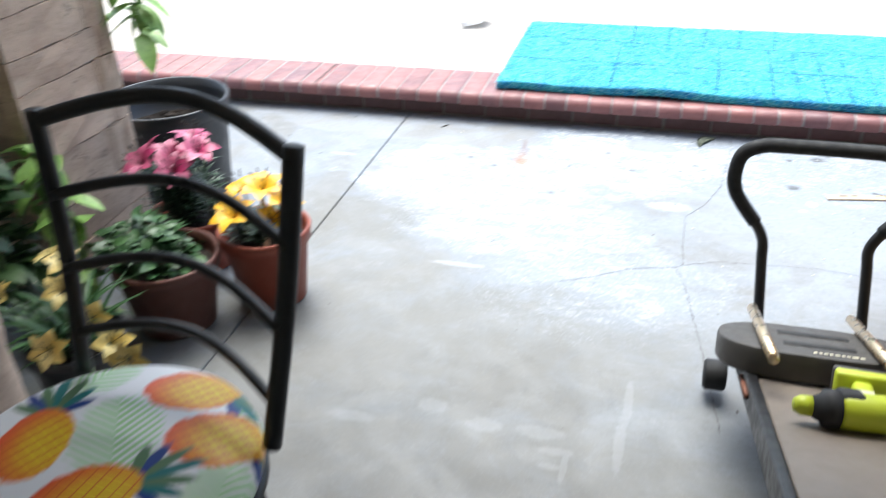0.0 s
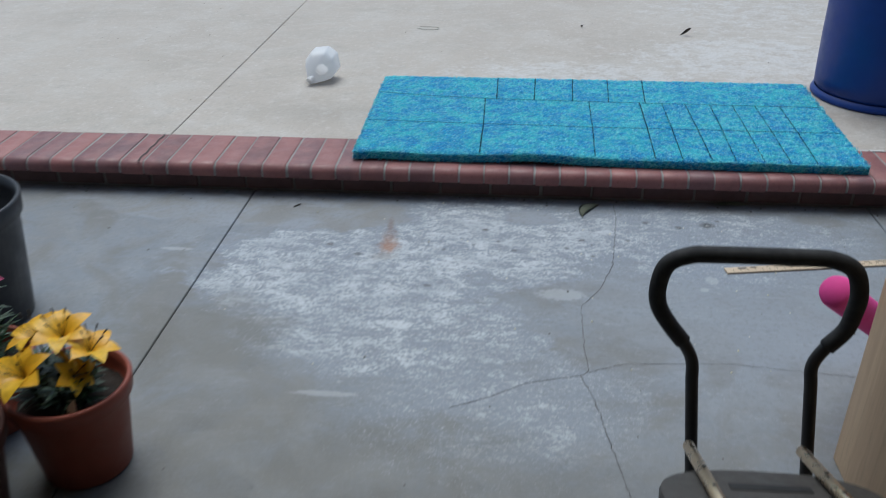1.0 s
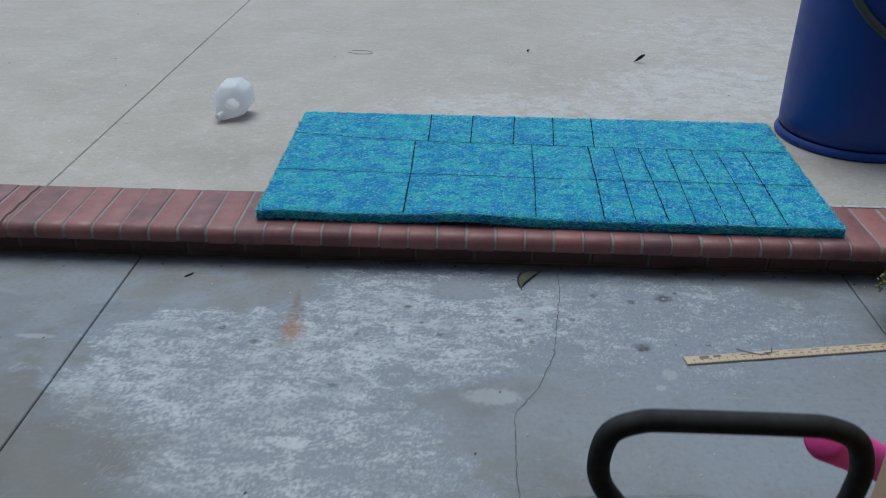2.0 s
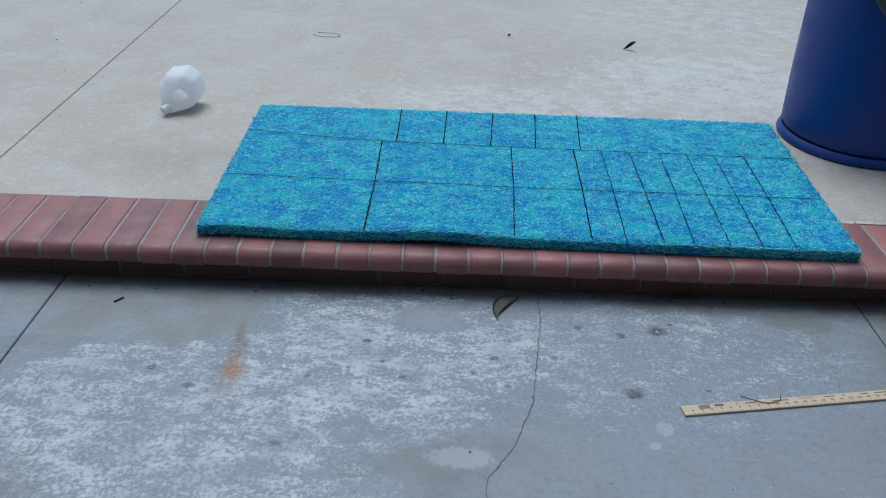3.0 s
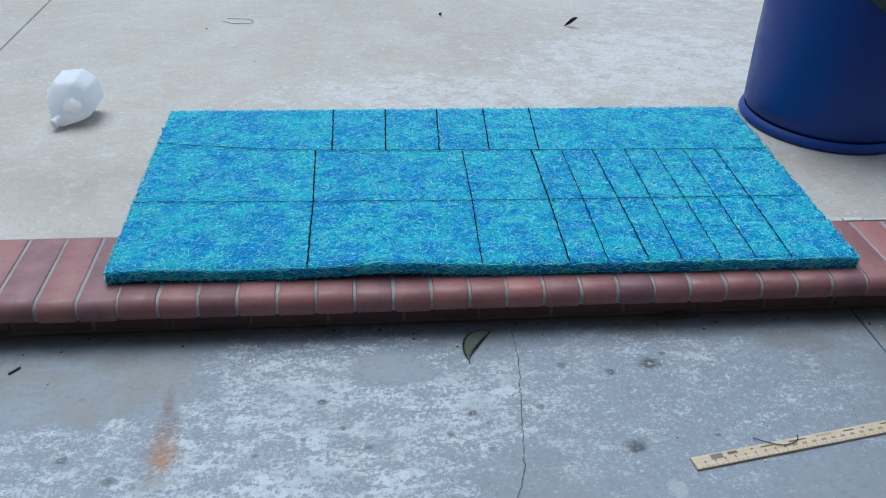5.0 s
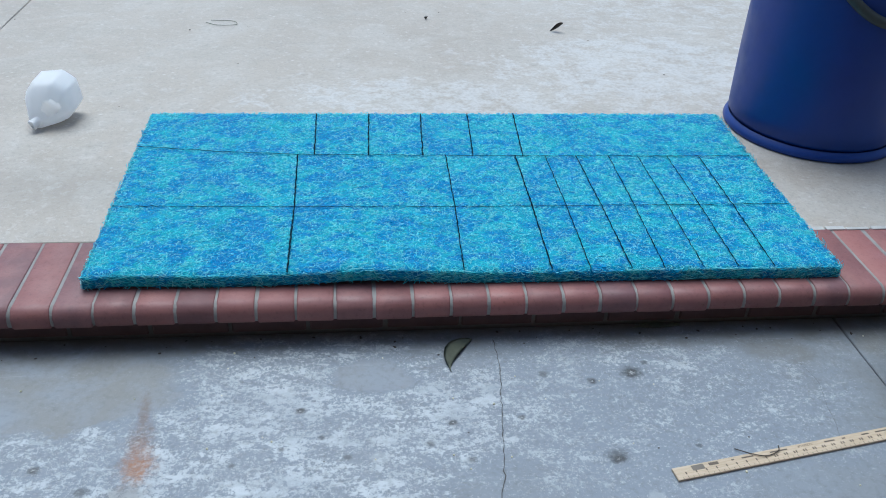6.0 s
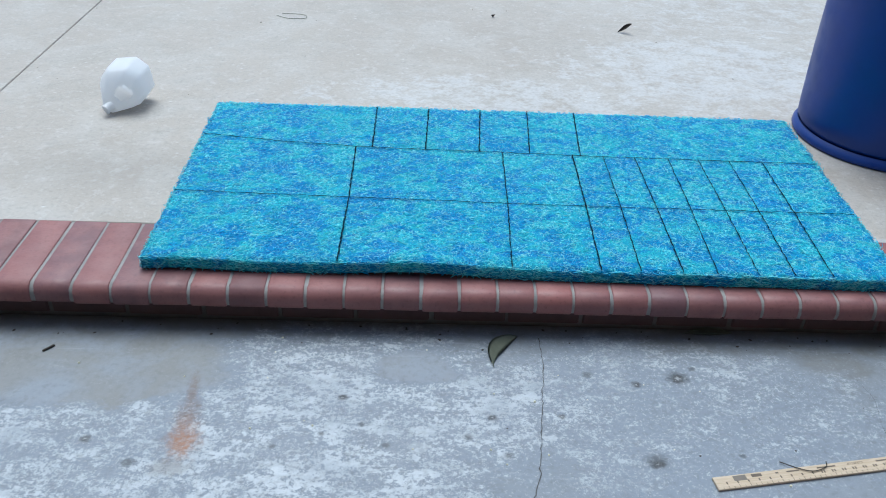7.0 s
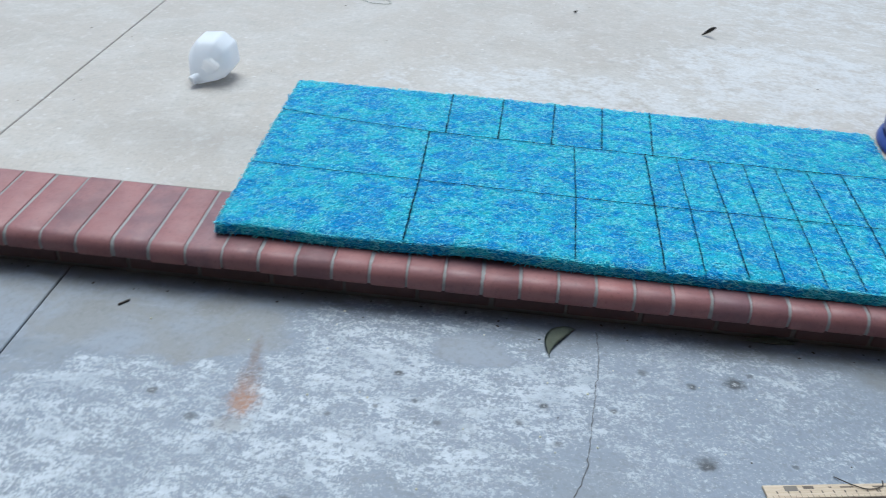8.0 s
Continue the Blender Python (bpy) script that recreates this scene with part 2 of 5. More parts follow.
def concrete_upper():
    k = Mat("pale_beige_concrete", 0.6)
    co = k.coords(world_space=True)
    big = k.noise(0.9, 5, 0.6, co, 0.5)
    mid = k.noise(4, 6, 0.6, co, 0.7)
    fine = k.noise(70, 5, 0.7, co)
    base = k.mix(big, (0.33, 0.280, 0.23), (0.51, 0.458, 0.395))
    base = k.mix(k.ramp(mid, 0.4, 0.65, 0, 0.6), base, (0.50, 0.47, 0.43))
    base = k.mix(k.ramp(k.noise(2.2, 6, 0.65, k.coords((0.6, 1.2, 1), True), 0.8), 0.5, 0.68, 0, 0.5), base, (0.36, 0.32, 0.27))
    wob = k.math("MULTIPLY", k.math("SUBTRACT", mid, 0.5), 2.4)
    area = k.math("MAXIMUM", k.disc(co, 1.95, 1.55, 0.75, 0.5, 20, 0.5, wob), k.disc(co, 1.05, 1.22, 0.75, 0.22, 0, 0.6, wob))
    area = k.math("MAXIMUM", area, k.math("MULTIPLY", k.disc(co, 2.3, 2.6, 0.9, 0.7, 0, 0.5, wob), 0.7))
    flake = k.math("ADD", k.math("MULTIPLY", k.noise(12, 12, 0.75, k.coords((0.7, 1, 1), True), 0.3), 0.6), k.math("MULTIPLY", k.noise(45, 8, 0.75, co), 0.4))
    white = k.ramp(k.math("ADD", flake, k.math("MULTIPLY", area, 0.13)), 0.54, 0.68)
    base = k.mix(k.math("MULTIPLY", white, k.ramp(area, 0, 0.7, 0.16, 0.68)), base, (0.585, 0.58, 0.57))
    chips = k.math("MULTIPLY", k.ramp(k.voronoi(26, k.coords((0.6, 1, 1), True)), 0.0, 0.16, 1, 0), k.ramp(k.noise(2.6, 4, 0.6, co), 0.44, 0.58))
    base = k.mix(k.math("MULTIPLY", chips, 0.85), base, (0.70, 0.69, 0.67))
    base = k.mix(k.ramp(fine, 0.45, 0.75, 0, 0.5), base, (0.27, 0.25, 0.225))
    base = k.mix(k.ramp(k.noise(24, 9, 0.8, co, 0.3), 0.54, 0.60, 0, 0.32), base, (0.60, 0.58, 0.55))
    base = k.mix(k.ramp(k.noise(11, 8, 0.75, k.coords((0.8, 1.1, 1), True), 0.4), 0.55, 0.66, 0, 0.35), base, (0.30, 0.275, 0.245))
    base = k.mix(k.ramp(k.noise(170, 4, 0.7, co), 0.60, 0.68, 0, 0.5), base, (0.60, 0.58, 0.55))
    dark = k.math("MULTIPLY", k.disc(co, -0.22, 0.55, 0.3, 0.12, 0, 0.9, wob), 0.22)
    base = k.mix(dark, base, (0.2, 0.19, 0.17))
    k.color(base)
    k.rough(k.ramp(mid, 0.3, 0.7, 0.5, 0.7))
    k.bump(k.math("ADD", fine, k.math("MULTIPLY", k.noise(300, 2, 0.5, co), 0.5)), 0.3, 0.003)
    return k.m


def brick_red():
    k = Mat("red_coping_brick", 0.5)
    rnd = k.rnd()
    sh = k.n("ShaderNodeCombineXYZ")
    k.link(k.math("MULTIPLY", rnd, 50), sh.inputs[0])
    co = k.coords(shift=sh.outputs[0])
    tone = k.mix(rnd, (0.165, 0.075, 0.078), (0.325, 0.13, 0.118))
    tone = k.mix(k.ramp(k.math("FRACT", k.math("MULTIPLY", rnd, 7.31)), 0.78, 0.86, 0, 0.75), tone, (0.15, 0.08, 0.09))
    c = k.mix(k.ramp(k.noise(9, 5, 0.6, co), 0.35, 0.7, 0, 0.5), tone, (0.36, 0.16, 0.145))
    c = k.mix(k.ramp(k.noise(90, 5, 0.7, co), 0.5, 0.8, 0, 0.55), c, (0.10, 0.04, 0.04))
    c = k.mix(k.ramp(k.noise(40, 6, 0.75, co), 0.66, 0.76, 0, 0.35), c, (0.5, 0.42, 0.38))
    k.color(c)
    k.rough(k.ramp(k.noise(20, 4, 0.6, co), 0.3, 0.7, 0.42, 0.62))
    k.bump(k.noise(160, 4, 0.65, co), 0.35, 0.002)
    return k.m


M_LOW, M_UP, M_BRICK = concrete_lower(), concrete_upper(), brick_red()
M_MORTAR = simple("grey_mortar", (0.31, 0.295, 0.28), 0.85, vary=0.35, scale=60, bump=0.5)
M_SOIL = simple("dark_soil", (0.022, 0.015, 0.011), 0.95, vary=0.6, scale=60, bump=0.8)
M_EARTH = simple("bare_earth", (0.16, 0.12, 0.085), 0.95, vary=0.4, scale=4, bump=0.5)
M_STUCCO = simple("cream_stucco", (0.70, 0.66, 0.58), 0.85, vary=0.15, scale=25, bump=0.6)
M_CEIL = simple("cream_patio_boards", (0.60, 0.54, 0.46), 0.7, vary=0.3, scale=8, bump=0.2)
M_HAIR = simple("hairline_crack", (0.075, 0.072, 0.07), 0.95, vary=0.4, scale=40, bump=0)
M_CRACK = simple("crack_shadow", (0.075, 0.07, 0.066), 0.95, vary=0.3, scale=60, bump=0)


# ---------------- mesh helpers ----------------
def mesh_of(name, bm, smooth=True):
    me = bpy.data.meshes.new(name)
    bm.to_mesh(me)
    bm.free()
    if smooth:
        me.polygons.foreach_set("use_smooth", [True] * len(me.polygons))
    return me


def part(name, bm, material, parent=None, label="", smooth=True):
    """Links a bmesh as one mesh object under a thing or a part."""
    me = mesh_of(name, bm, smooth)
    me.materials.append(material)
    ob = new(name, me)
    if parent is not None:
        ob.parent = parent
    if label:
        ob["label"] = label
    return ob


def empty(name, m, label, category, group=""):
    ob = new(name)
    ob.empty_display_size = 0.1
    ob.matrix_basis = m
    return tagged(ob, label, category, group)


def box(bm, x0, x1, y0, y1, z0, z1, bevel=0.0, seg=2, m=None):
    r = bmesh.ops.create_cube(bm, size=1)
    vs = r["verts"]
    for v in vs:
        v.co = Vector(((x0 + x1) / 2 + v.co.x * (x1 - x0), (y0 + y1) / 2 + v.co.y * (y1 - y0), (z0 + z1) / 2 + v.co.z * (z1 - z0)))
    if bevel:
        es = list({e for v in vs for e in v.link_edges})
        g = bmesh.ops.bevel(bm, geom=es, offset=bevel, segments=seg, profile=0.5, affect="EDGES")
        vs = list({v for v in g["verts"]} | {v for v in vs if v.is_valid})
    if m is not None:
        for v in vs:
            v.co = m @ v.co
    return vs


def sharp(ob, deg=35):
    ob.data.set_sharp_from_angle(angle=radians(deg))
    return ob


def lathe(bm, prof, n=40, m=None, wob=None):
    """Turns (radius, z) points round the z axis; radius 0 closes the end."""
    rings = []
    for r, z in prof:
        if r < 1e-6:
            p = Vector((0, 0, z))
            rings.append([bm.verts.new(m @ p if m else p)])
        else:
            ring = []
            for i in range(n):
                a = 2 * math.pi * i / n
                rr = r * (1 + (wob(a, z) if wob else 0))
                p = Vector((rr * math.cos(a), rr * math.sin(a), z))
                ring.append(bm.verts.new(m @ p if m else p))
            rings.append(ring)
    for a, b in zip(rings, rings[1:]):
        if len(a) == 1 and len(b) == 1:
            continue
        for i in range(n):
            j = (i + 1) % n
            if len(a) == 1:
                bm.faces.new((a[0], b[j], b[i]))
            elif len(b) == 1:
                bm.faces.new((a[i], a[j], b[0]))
            else:
                bm.faces.new((a[i], a[j], b[j], b[i]))
    bmesh.ops.recalc_face_normals(bm, faces=bm.faces)
    return rings


def smooth_path(pts, per=8):
    """A Catmull-Rom line through the points."""
    pts = [Vector(p) for p in pts]
    ext = [2 * pts[0] - pts[1]] + pts + [2 * pts[-1] - pts[-2]]
    out = []
    for i in range(1, len(ext) - 2):
        p0, p1, p2, p3 = ext[i - 1:i + 3]
        for s in range(per):
            t = s / per
            out.append(0.5 * ((2 * p1) + (p2 - p0) * t + (2 * p0 - 5 * p1 + 4 * p2 - p3) * t * t + (3 * p1 - p0 - 3 * p2 + p3) * t ** 3))
    out.append(pts[-1])
    return out


def tube(bm, pts, r, n=10, cap=True):
    """A round bar along the points; r is one radius or one for each point."""
    pts = [Vector(p) for p in pts]
    rs = r if isinstance(r, (list, tuple)) else [r] * len(pts)
    up = Vector((0, 0, 1))
    rings, side = [], None
    for i, p in enumerate(pts):
        d = (pts[min(i + 1, len(pts) - 1)] - pts[max(i - 1, 0)]).normalized()
        if side is None:
            side = d.cross(up) if abs(d.dot(up)) < 0.95 else d.cross(Vector((1, 0, 0)))
        side = (side - d * side.dot(d)).normalized()
        w = d.cross(side)
        rings.append([bm.verts.new(p + rs[i] * (math.cos(2 * math.pi * k / n) * side + math.sin(2 * math.pi * k / n) * w)) for k in range(n)])
    for a, b in zip(rings, rings[1:]):
        for k in range(n):
            bm.faces.new((a[k], b[k], b[(k + 1) % n], a[(k + 1) % n]))
    if cap:
        bm.faces.new(rings[0])
        bm.faces.new(rings[-1][::-1])
    return rings


def ribbon(bm, pts, w, z):
    """A flat strip along points (x, y), w wide at each point."""
    rows = []
    for i, p in enumerate(pts):
        a, b = Vector(pts[max(i - 1, 0)]), Vector(pts[min(i + 1, len(pts) - 1)])
        d = (b - a).normalized()
        ww = w[i] if isinstance(w, list) else w
        s = Vector((-d.y, d.x)) * ww / 2
        rows.append((bm.verts.new((p[0] + s.x, p[1] + s.y, z)), bm.verts.new((p[0] - s.x, p[1] - s.y, z))))
    for a, b in zip(rows, rows[1:]):
        bm.faces.new((a[1], b[1], b[0], a[0]))


# ---------------- the ground, the two patios, house and roof ----------------
bm = bmesh.new()
bmesh.ops.create_grid(bm, x_segments=8, y_segments=8, size=400)
for v in bm.verts:
    v.co.z = ZL - 0.12
tagged(part("ground", bm, M_EARTH), "bare brown earth round the patio", "ground", kind="structure")


def slab(name, x0, x1, y0, y1, top, mat, label):
    bm = bmesh.new()
    box(bm, x0 + 0.0019, x1 - 0.0019, y0, y1, top - 0.1, top, 0.003, 1)
    return tagged(sharp(part(name, bm, mat)), label, "patio slab", kind="structure")


for i, (a, b) in enumerate(((-5.3, -2.84), (-2.84, -0.41), (-0.41, 2.02), (2.02, 4.45), (4.45, 6.9))):
    slab(f"pavement_lower_{i + 1}", a, b, -5.4, -0.037, ZL, M_LOW, "worn grey concrete slab with bleached patches and stains")
for i, (a, b) in enumerate(((-5.8, -3.3), (-3.3, -0.85), (-0.85, 4.0), (4.0, 8.8))):
    slab(f"pavement_upper_{i + 1}", a, b, BACK + 0.004, 9.5, -0.002, M_UP, "pale beige concrete slab with whitish scuffs")
bm = bmesh.new()
box(bm, -5.8, 8.8, -5.3, 9.4, ZL - 0.115, ZL - 0.102)
tagged(part("pavement_bed", bm, M_CRACK), "dark sand bed under the concrete slabs", "pavement", kind="structure")

# unseen house behind and cover over the lower patio, pale to bounce light
bm = bmesh.new()
box(bm, -5.3, 6.9, -5.65, -5.4, ZL - 0.1, 2.6)
tagged(part("wall_south", bm, M_STUCCO), "cream stucco house wall", "wall", kind="structure")
bm = bmesh.new()
box(bm, -5.3, 6.9, -5.4, -1.46, 2.25, 2.37, 0.01, 1)
tagged(part("ceiling", bm, M_CEIL), "cream boarded patio cover overhead", "ceiling", kind="structure")

# side walls out of view, added to cut the light under the cover
for name, x in (("wall_west", -3.2), ("wall_east", 2.75)):
    bm = bmesh.new()
    box(bm, x - 0.1, x + 0.1, -5.39, -1.9, ZL, 2.24)
    tagged(part(name, bm, M_STUCCO), "unseen stucco side wall added to darken the covered patio", "wall", kind="structure")

# ---------------- brick edge ----------------
PITCH, RISE = 0.0986, 0.056


def nose_profile(inset=0.0, n=9):
    """Side view (y, z) of the brick edge: flat top, rounded front, small round below."""
    r1, r2, f, t, b = 0.034 - inset, 0.010, NOSE + inset, -inset, -RISE + inset
    pts = [(BACK, t), (f + r1, t)]
    pts += [(f + r1 - r1 * math.sin(math.pi / 2 * i / n), t - r1 + r1 * math.cos(math.pi / 2 * i / n)) for i in range(1, n + 1)]
    pts += [(f + r2 - r2 * math.cos(math.pi / 2 * i / 3), b + r2 - r2 * math.sin(math.pi / 2 * i / 3)) for i in range(0, 4)]
    return pts + [(BACK, b)]


bm = bmesh.new()
ends = [[bm.verts.new((x, y, z)) for y, z in nose_profile(0.0022)] for x in (-5.3, 6.9)]
for i in range(len(ends[0])):
    j = (i + 1) % len(ends[0])
    bm.faces.new((ends[0][i], ends[0][j], ends[1][j], ends[1][i]))
bm.faces.new(ends[0][::-1])
bm.faces.new(ends[1])
bmesh.ops.recalc_face_normals(bm, faces=bm.faces)
# riser: brick and mortar both darker than those of the edge above
riser_bm = bmesh.new()
box(riser_bm, -5.3, 6.9, -0.031, 0.19, ZL - 0.09, -RISE + 0.0005)
riser = tagged(part("step_riser", riser_bm, simple("dark_riser_mortar", (0.22, 0.20, 0.19), 0.9, vary=0.4, scale=60, bump=0.4), smooth=False), "dark brick riser under the step edge", "step", kind="structure")
coping = tagged(part("step_edge", bm, M_MORTAR, smooth=False), "brick step edge with grey mortar joints", "step", kind="structure")


def bullnose(seed):
    """One coping brick: flat top, rounded front, slightly uneven."""
    rg = random.Random(seed)
    bm = bmesh.new()
    w = PITCH - 0.0075
    prof = nose_profile()
    cols = []
    inner = nose_profile(0.002)
    for x, pr in ((-w / 2, inner), (-w / 2 + 0.003, prof), (w / 2 - 0.003, prof), (w / 2, inner)):
        cols.append([bm.verts.new((x + rg.uniform(-0.0008, 0.0008), y, z)) for y, z in pr])
    for a, b in zip(cols, cols[1:]):
        for i in range(len(prof) - 1):
            bm.faces.new((a[i], a[i + 1], b[i + 1], b[i]))
    bm.faces.new(cols[0][::-1])
    bm.faces.new(cols[-1])
    bmesh.ops.recalc_face_normals(bm, faces=bm.faces)
    me = mesh_of("brick", bm)
    me.set_sharp_from_angle(angle=radians(60))
    me.materials.append(M_BRICK)
    return me


SHAPES = [bullnose(i) for i in range(4)]
rg = random.Random(5)
for i in range(-52, 68):
    ob = new("brick", SHAPES[rg.randrange(4)])
    ob.parent = coping
    ob.matrix_basis = pose(0.0873 + i * PITCH + rg.uniform(-0.001, 0.001), rg.uniform(-0.002, 0.002), rg.uniform(-0.0015, 0.0015), rg.uniform(-.3, .3), rg.uniform(-.4, .4), rg.uniform(-.4, .4))
bm = bmesh.new()
box(bm, -0.0955, 0.0955, -0.036, 0.03, ZL + 0.006, -RISE - 0.006, 0.004, 1)
face = mesh_of("riser_brick", bm, False)
face.materials.append(simple("dark_riser_brick", (0.15, 0.088, 0.085), 0.8, vary=0.45, scale=40, bump=0.4))
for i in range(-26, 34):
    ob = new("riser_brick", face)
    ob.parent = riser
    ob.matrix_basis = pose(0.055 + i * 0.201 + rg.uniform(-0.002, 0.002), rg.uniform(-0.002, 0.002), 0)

bm = bmesh.new()
rg = random.Random(77)
x = 1.6
while x < 4.0:
    L = rg.uniform(0.05, 0.16)
    box(bm, x, x + L, BACK - 0.004, BACK + rg.uniform(0.008, 0.016), -0.01, rg.uniform(0.002, 0.004), 0.001, 1)
    x += L + rg.uniform(0.0, 0.02)
tagged(part("mortar_fillet", bm, simple("pale_mortar", (0.55, 0.54, 0.52), 0.85, vary=0.3, scale=70, bump=0.5), smooth=False), "pale crumbly mortar line behind the brick edge", "mortar", kind="structure")

# ---------------- more materials ----------------
def fibre_mat(name, seed, lo, hi, bright):
    k = Mat(name, 0.5)
    co = k.coords(world_space=True)
    isl = k.island()
    patch = k.noise(15, 5, 0.66, k.coords((0.85, 1.15, 1), True), 0.6)
    big = k.noise(3.5, 3, 0.5, co)
    c = k.mix(k.ramp(k.math("ADD", patch, k.math("MULTIPLY", k.math("SUBTRACT", isl, 0.5), 0.16 * seed)), 0.40, 0.58), lo, hi)
    c = k.mix(k.math("MULTIPLY", k.ramp(isl, 0.45, 0.95), seed), c, bright)
    c = k.mix(k.math("MULTIPLY", k.ramp(k.noise(20, 4, 0.6, co, 0.5), 0.60, 0.70), 0.4 * seed), c, (0.13, 0.78, 0.60))
    c = k.mix(k.ramp(big, 0.5, 0.75, 0, 0.3), c, tuple(v * 0.9 for v in hi))
    k.color(c)
    k.b.inputs["Specular IOR Level"].default_value = 0.3
    if seed < 0.5:
        k.bump(k.noise(220, 3, 0.7, co), 1.0, 0.006)
    return k.m


M_FELT = fibre_mat("blue_filter_core", 0.1, (0.013, 0.22, 0.53), (0.030, 0.38, 0.55), (0.03, 0.45, 0.58))
M_FIBRE = fibre_mat("blue_filter_strands", 0.8, (0.042, 0.44, 0.78), (0.14, 0.74, 0.82), (0.44, 0.90, 0.92))
M_INK = simple("black_marker_ink", (0.005, 0.025, 0.04), 0.95, vary=0.4, scale=80, bump=0)
M_INK.node_tree.nodes["Principled BSDF"].inputs["Specular IOR Level"].default_value = 0.1
M_BLUE = simple("dark_blue_drum_plastic", (0.006, 0.042, 0.25), 0.45, vary=0.3, scale=14, bump=0.05)
M_BLACK = simple("black_powder_coat", (0.012, 0.012, 0.013), 0.45, vary=0.3, scale=40, bump=0.05)
M_FOAM = simple("black_foam_grip", (0.016, 0.017, 0.019), 0.75, vary=0.3, scale=90, bump=0.25)
M_BOARD = simple("charcoal_moulded_plastic", (0.060, 0.055, 0.050), 0.55, vary=0.25, scale=50, bump=0.2)
M_RAIL = simple("brown_grey_bench_vinyl", (0.20, 0.165, 0.135), 0.5, vary=0.25, scale=20, bump=0.15)
# the rods' golden tint is reflected wood, put into the steel's colour
M_STEEL = simple("steel_warmed_by_reflection", (0.66, 0.52, 0.34), 0.3, 1.0, vary=0.25, scale=60, bump=0.05)
M_LIME = simple("lime_green_plastic", (0.50, 0.58, 0.03), 0.4, vary=0.15, scale=30, bump=0.05)
M_TERRA = simple("terracotta_plastic", (0.28, 0.065, 0.037), 0.55, vary=0.25, scale=12, bump=0.15)
M_BROWNPOT = simple("dusty_brown_plastic", (0.13, 0.05, 0.038), 0.6, vary=0.3, scale=12, bump=0.15)
M_NURSERY = simple("black_nursery_plastic", (0.028, 0.030, 0.036), 0.42, vary=0.3, scale=16, bump=0.08)
M_PINK = simple("pink_foam", (0.72, 0.06, 0.30), 0.8, vary=0.15, scale=60, bump=0.3)
M_DEAD = simple("dry_olive_leaf", (0.22, 0.24, 0.18), 0.85, vary=0.5, scale=60, bump=0.3)
M_TWIG = simple("dark_twig", (0.05, 0.04, 0.03), 0.8, vary=0.5, scale=80, bump=0.3)
M_TAG = simple("white_plant_tag", (0.72, 0.68, 0.50), 0.5, vary=0.1, scale=40, bump=0)
M_PRINT = simple("dark_ruler_print", (0.13, 0.10, 0.075), 0.7, vary=0.3, scale=90, bump=0)
M_RUBBER = simple("black_rubber", (0.014, 0.014, 0.015), 0.7, vary=0.3, scale=50, bump=0.15)
M_HOSE = simple("grey_green_hose", (0.06, 0.065, 0.055), 0.55, vary=0.4, scale=40, bump=0.2)


def leafy(name, a, b, rough=0.45):
    k = Mat(name, rough)
    co = k.coords()
    c = k.mix(k.island(), a, b)
    c = k.mix(k.ramp(k.noise(60, 3, 0.6, co), 0.4, 0.7, 0, 0.4), c, tuple(v * 0.55 for v in a))
    k.color(c)
    k.b.inputs["Subsurface Weight"].default_value = 0.0
    return k.m


M_LILYLEAF = leafy("dark_lily_leaf", (0.018, 0.045, 0.022), (0.05, 0.10, 0.045))
M_HERB = leafy("bright_green_leaf", (0.03, 0.085, 0.03), (0.07, 0.16, 0.05))
M_LEAFDARK = leafy("deep_green_leaf", (0.02, 0.055, 0.015), (0.06, 0.12, 0.03))
M_VINE = leafy("pale_green_vine_leaf", (0.17, 0.34, 0.07), (0.36, 0.54, 0.14))
M_DRYPLANT = leafy("olive_succulent_leaf", (0.12, 0.12, 0.04), (0.26, 0.24, 0.09))
M_YELLOW = leafy("golden_lily_petal", (0.78, 0.40, 0.008), (0.88, 0.55, 0.02))
M_CREAM = leafy("pale_yellow_petal", (0.75, 0.55, 0.14), (0.85, 0.74, 0.34))
M_MAGENTA = leafy("magenta_lily_petal", (0.36, 0.014, 0.10), (0.70, 0.26, 0.38))


def wood(name, a, b, axis=2, scale=8, rough=0.6, knots=0.0):
    k = Mat(name, rough)
    st = [14, 14, 14]
    st[axis] = 0.8
    co = k.coords(tuple(st))
    g = k.noise(scale * 0.5, 7, 0.65, co, 1.0)
    c = k.mix(k.ramp(g, 0.3, 0.7), a, b)
    c = k.mix(k.ramp(k.noise(scale * 3, 5, 0.7, co), 0.5, 0.8, 0, 0.5), c, tuple(v * 0.5 for v in a))
    if knots:
        kn = k.ramp(k.noise(7, 4, 0.7, k.coords()), 0.60, 0.72, 0, knots)
        c = k.mix(kn, c, tuple(v * 0.22 for v in a))
        c = k.mix(k.ramp(k.rnd(), 0, 1, 0, 0.35), c, tuple(v * 0.6 for v in b))
    k.color(c)
    k.bump(g, 0.4, 0.004)
    return k.m


M_PLY = wood("tan_plywood", (0.60, 0.41, 0.25), (0.70, 0.50, 0.31), scale=4)
M_RULER = wood("yellowed_ruler_wood", (0.48, 0.37, 0.25), (0.60, 0.49, 0.36), axis=0, scale=30)


